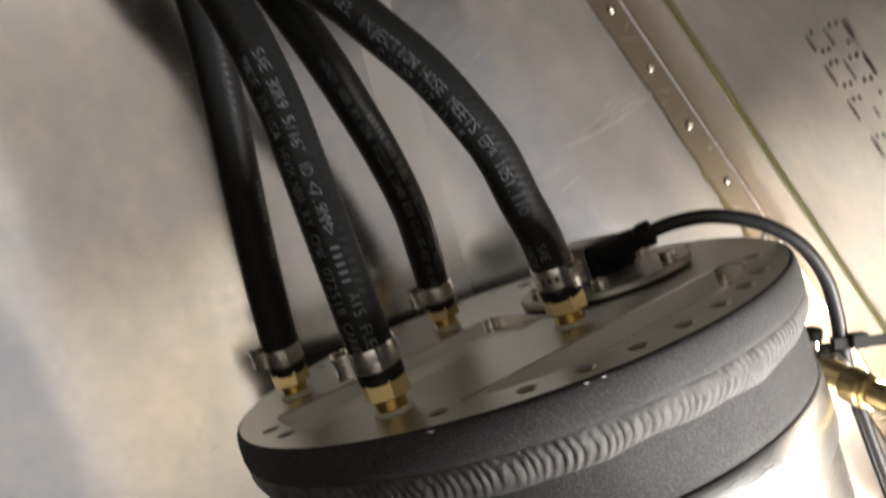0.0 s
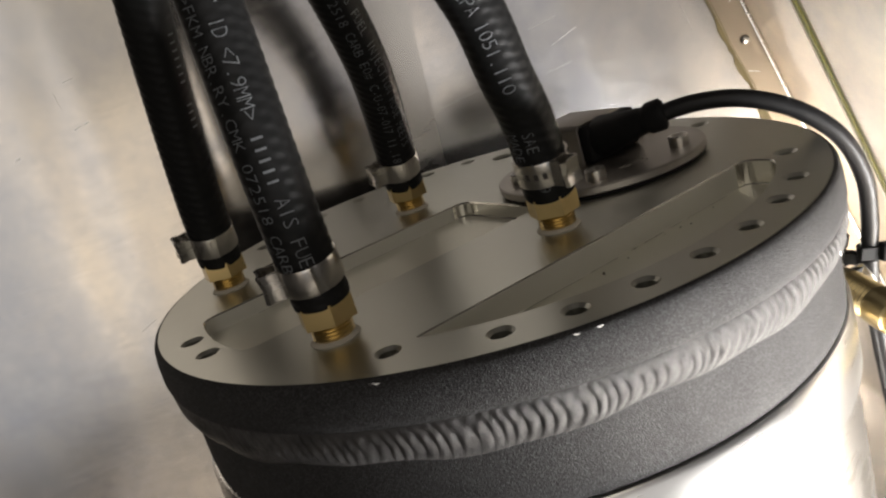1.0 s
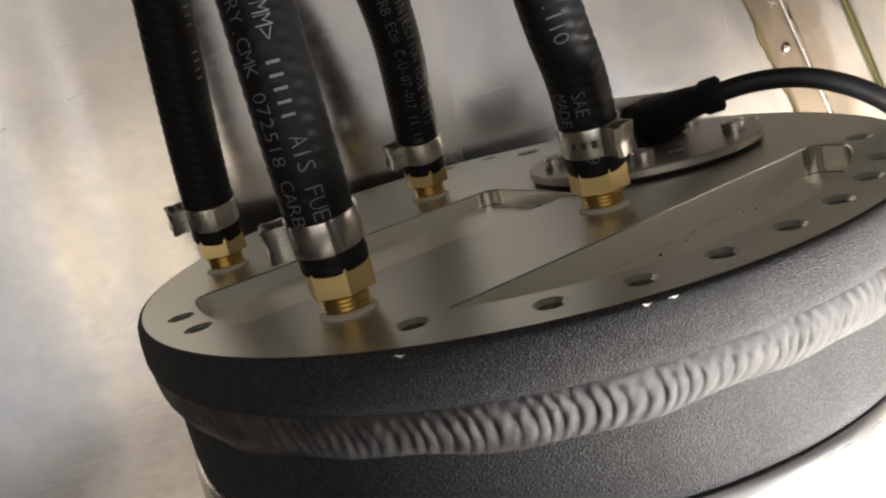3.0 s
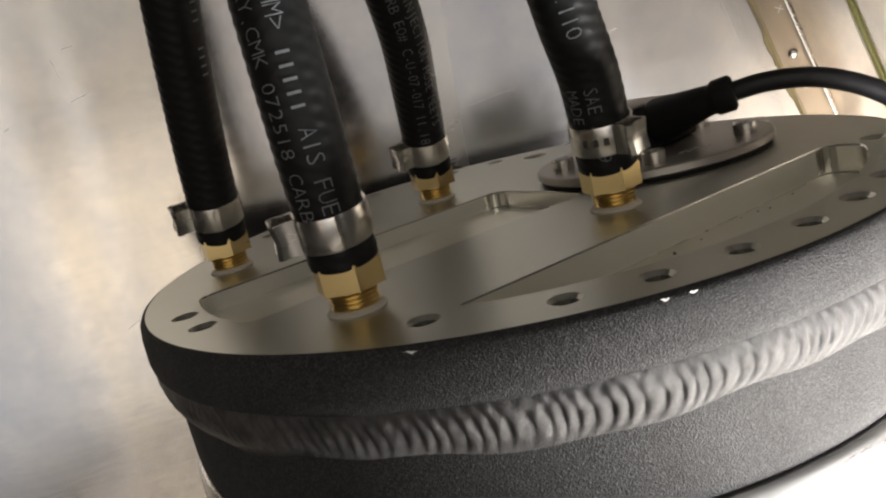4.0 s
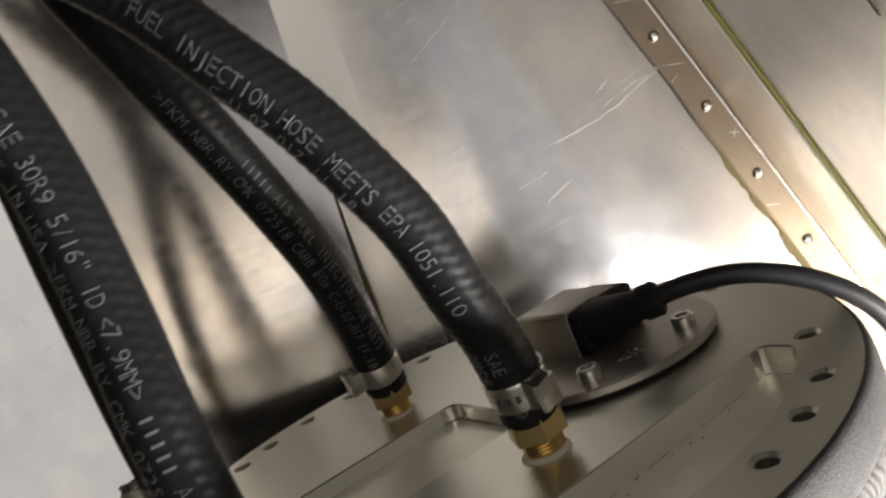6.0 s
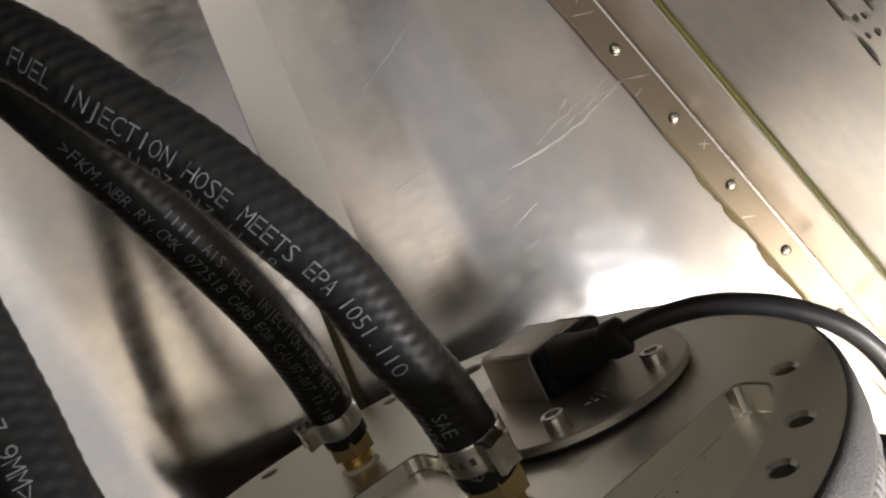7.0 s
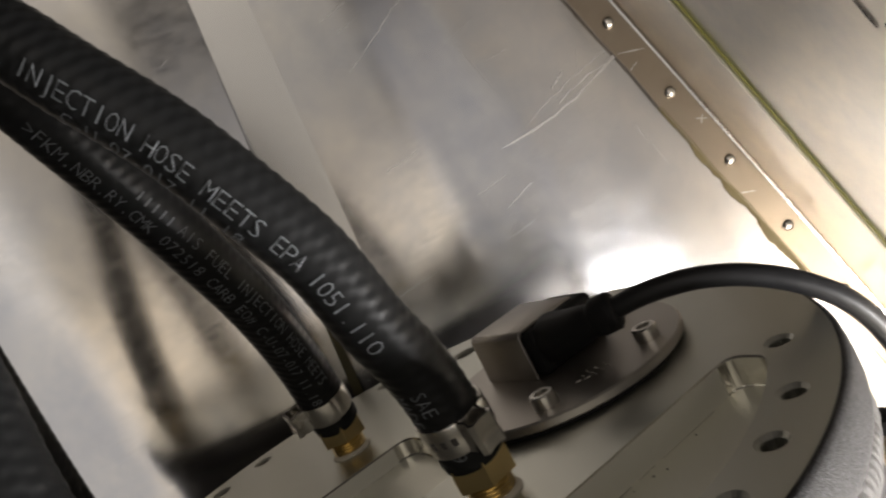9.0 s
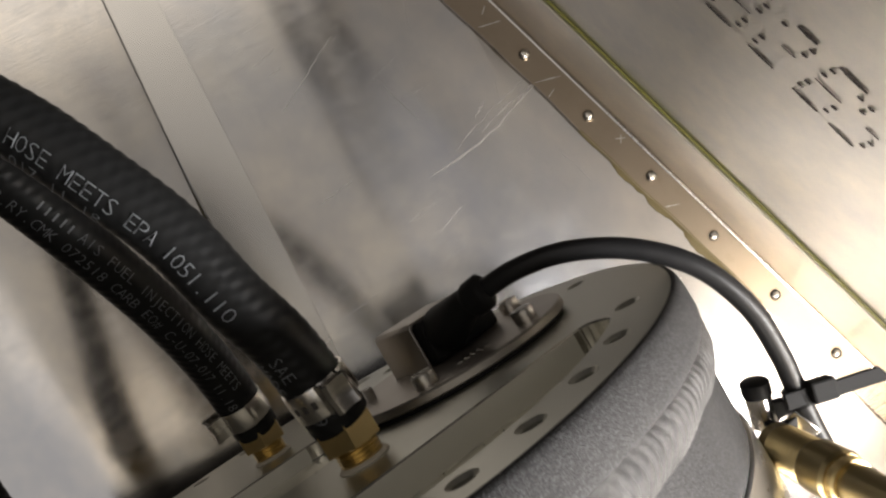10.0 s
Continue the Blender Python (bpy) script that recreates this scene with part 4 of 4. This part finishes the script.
def boot_radius(i):
    u = i / 33
    r = 0.0066 - 0.0026 * min(u / 0.75, 1.0)
    if u > 0.80:
        r += 0.0007
    return r - (0.0010 if i in (0, 33) else 0.0)


part("boot", tube(boot_line, bfr, boot_radius, 28), PLASTIC, plug, "strain relief boot")
cab = thing("sender_cable", "glossy black cable looping over the lid edge and down the tank", "cable")
part("jacket", tube(line, fr, lambda i: 0.0026 if i < 96 else 0.0021, 24), CABLE, cab)

# ---- side fitting, zip tie and bracket ----
out_dir = Vector((0.563, -0.807, -0.181)).normalized()
sm = Matrix.Translation((0.0986, 0.3703, 0.2545)) @ out_dir.to_track_quat("Z", "Y").to_matrix().to_4x4()
sf = thing("side_fitting", "tarnished brass threaded hose fitting on the tank's side", "fitting", sm)
rr = [(0.0, -0.002), (0.0050, -0.002), (0.0055, -0.0012), (0.0055, 0.001)]
for k in range(8):
    z = 0.0015 + 0.0014 * k
    rr += [(0.0057, z), (0.0051, z + 0.0007)]
rr += [(0.0050, 0.0128), (0.0, 0.0128)]
part("thread", revolve(rr, 36), OLDBRASS, sf, "tarnished thread", auto=30)
part("collar", revolve([(0.0, 0.0126), (0.0057, 0.0126), (0.0062, 0.0134), (0.0062, 0.0205), (0.0057, 0.0215), (0.0, 0.0215)], 32), OLDBRASS, sf, "worn round collar", auto=20)
part("ring", revolve([(0.0, 0.0214), (0.0053, 0.0214), (0.0056, 0.0220), (0.0056, 0.0236), (0.0052, 0.0242), (0.0, 0.0242)], 32), BRASS, sf, "bright brass ring", auto=30)
part("tail", revolve([(0.0, 0.024), (0.0044, 0.024), (0.0048, 0.027), (0.0044, 0.030), (0.0048, 0.033), (0.0043, 0.046), (0.0, 0.046)], 28), OLDBRASS, sf, "hose tail", auto=40)

zt = thing("zip_tie", "black nylon zip tie round the cable with its tail sticking out", "zip tie")
zc = Vector((0.1070, 0.3787, 0.2612))
part("loop", moved(revolve([(0.0026, -0.0022), (0.0036, -0.0022), (0.0036, 0.0022), (0.0026, 0.0022)], 28, True), Matrix.Translation(zc)), PLASTIC, zt, auto=30)
tie = Matrix.Translation(zc + Vector((0.0010, -0.0030, 0.0004))) @ Vector((0.80, 0.45, -0.22)).to_track_quat("X", "Z").to_matrix().to_4x4()
part("head", moved(box(0.0066, 0.0044, 0.0056, 0.0007, 2, (0.0050, 0.0, 0.0004)), tie), PLASTIC, zt, "ratchet head")
tail = box(0.0160, 0.0012, 0.0040, 0.0003, 1, (0.0150, 0.0002, -0.0004))
for v in tail.verts:
    if v.co.x > 0.02 and v.co.z > 0:
        v.co.x -= 0.0025
part("tail", moved(tail, tie), PLASTIC, zt, "cut strap end")
part("strap", moved(box(0.0070, 0.0012, 0.0042, 0.0003, 1, (-0.0010, 0.0002, 0.0)), tie), PLASTIC, zt)
br = thing("cable_clip", "small steel clip with a black rubber lining on the tank's side", "clip")
lean = Matrix.Rotation(radians(14), 4, "Y")
part("stub", moved(revolve([(0.0, 0.0), (0.0033, 0.0), (0.0033, 0.0085), (0.0, 0.0086)], 24), Matrix.Translation((0.0958, 0.3810, 0.2560)) @ lean), STEEL, br, "bright steel stub", auto=40)
part("cap", moved(revolve([(0.0, 0.0), (0.0035, 0.0), (0.0037, 0.0006), (0.0037, 0.0038), (0.0030, 0.0044), (0.0, 0.0045)], 24), Matrix.Translation((0.0958, 0.3810, 0.2560)) @ lean @ Matrix.Translation((0, 0, 0.0080))), PLASTIC, br, "black cap", auto=40)
part("lining", moved(revolve([(0.0030, -0.0026), (0.0048, -0.0026), (0.0050, 0.0), (0.0048, 0.0026), (0.0030, 0.0026)], 28, True), Matrix.Translation((0.1010, 0.3800, 0.2565)) @ Matrix.Rotation(radians(24), 4, "X")), PLASTIC, br, "rubber lining", auto=30)
part("tab", moved(box(0.0050, 0.0009, 0.0078, 0.0003, 1), Matrix.Translation((0.1040, 0.3765, 0.2545)) @ Matrix.Rotation(radians(-25), 4, "Y")), STEEL, br, "bright bent tab", auto=40)

# ---- an assumed workshop shell, out of view, for the metal to reflect ----
slab("floor_workshop", [(-4, -5, -0.85), (4, -5, -0.85), (4, 4, -0.85), (-4, 4, -0.85)], 0.05, CONCRETE, "plain grey floor of an assumed workshop, unseen", "floor")
slab("ceiling", [(-4, -5, 2.9), (-4, 4, 2.9), (4, 4, 2.9), (4, -5, 2.9)], 0.05, CONCRETE, "plain grey ceiling of an assumed workshop, unseen", "ceiling")
slab("wall_south", [(4, -5, -1), (-4, -5, -1), (-4, -5, 2.9), (4, -5, 2.9)], 0.05, CONCRETE, "plain grey wall of an assumed workshop, unseen", "wall")
slab("wall_west", [(-4, -5, -1), (-4, 4, -1), (-4, 4, 2.9), (-4, -5, 2.9)], 0.05, CONCRETE, "plain grey wall of an assumed workshop, unseen", "wall")
slab("wall_east", [(4, 4, -1), (4, -5, -1), (4, -5, 2.9), (4, 4, 2.9)], 0.05, CONCRETE, "plain grey wall of an assumed workshop, unseen", "wall")
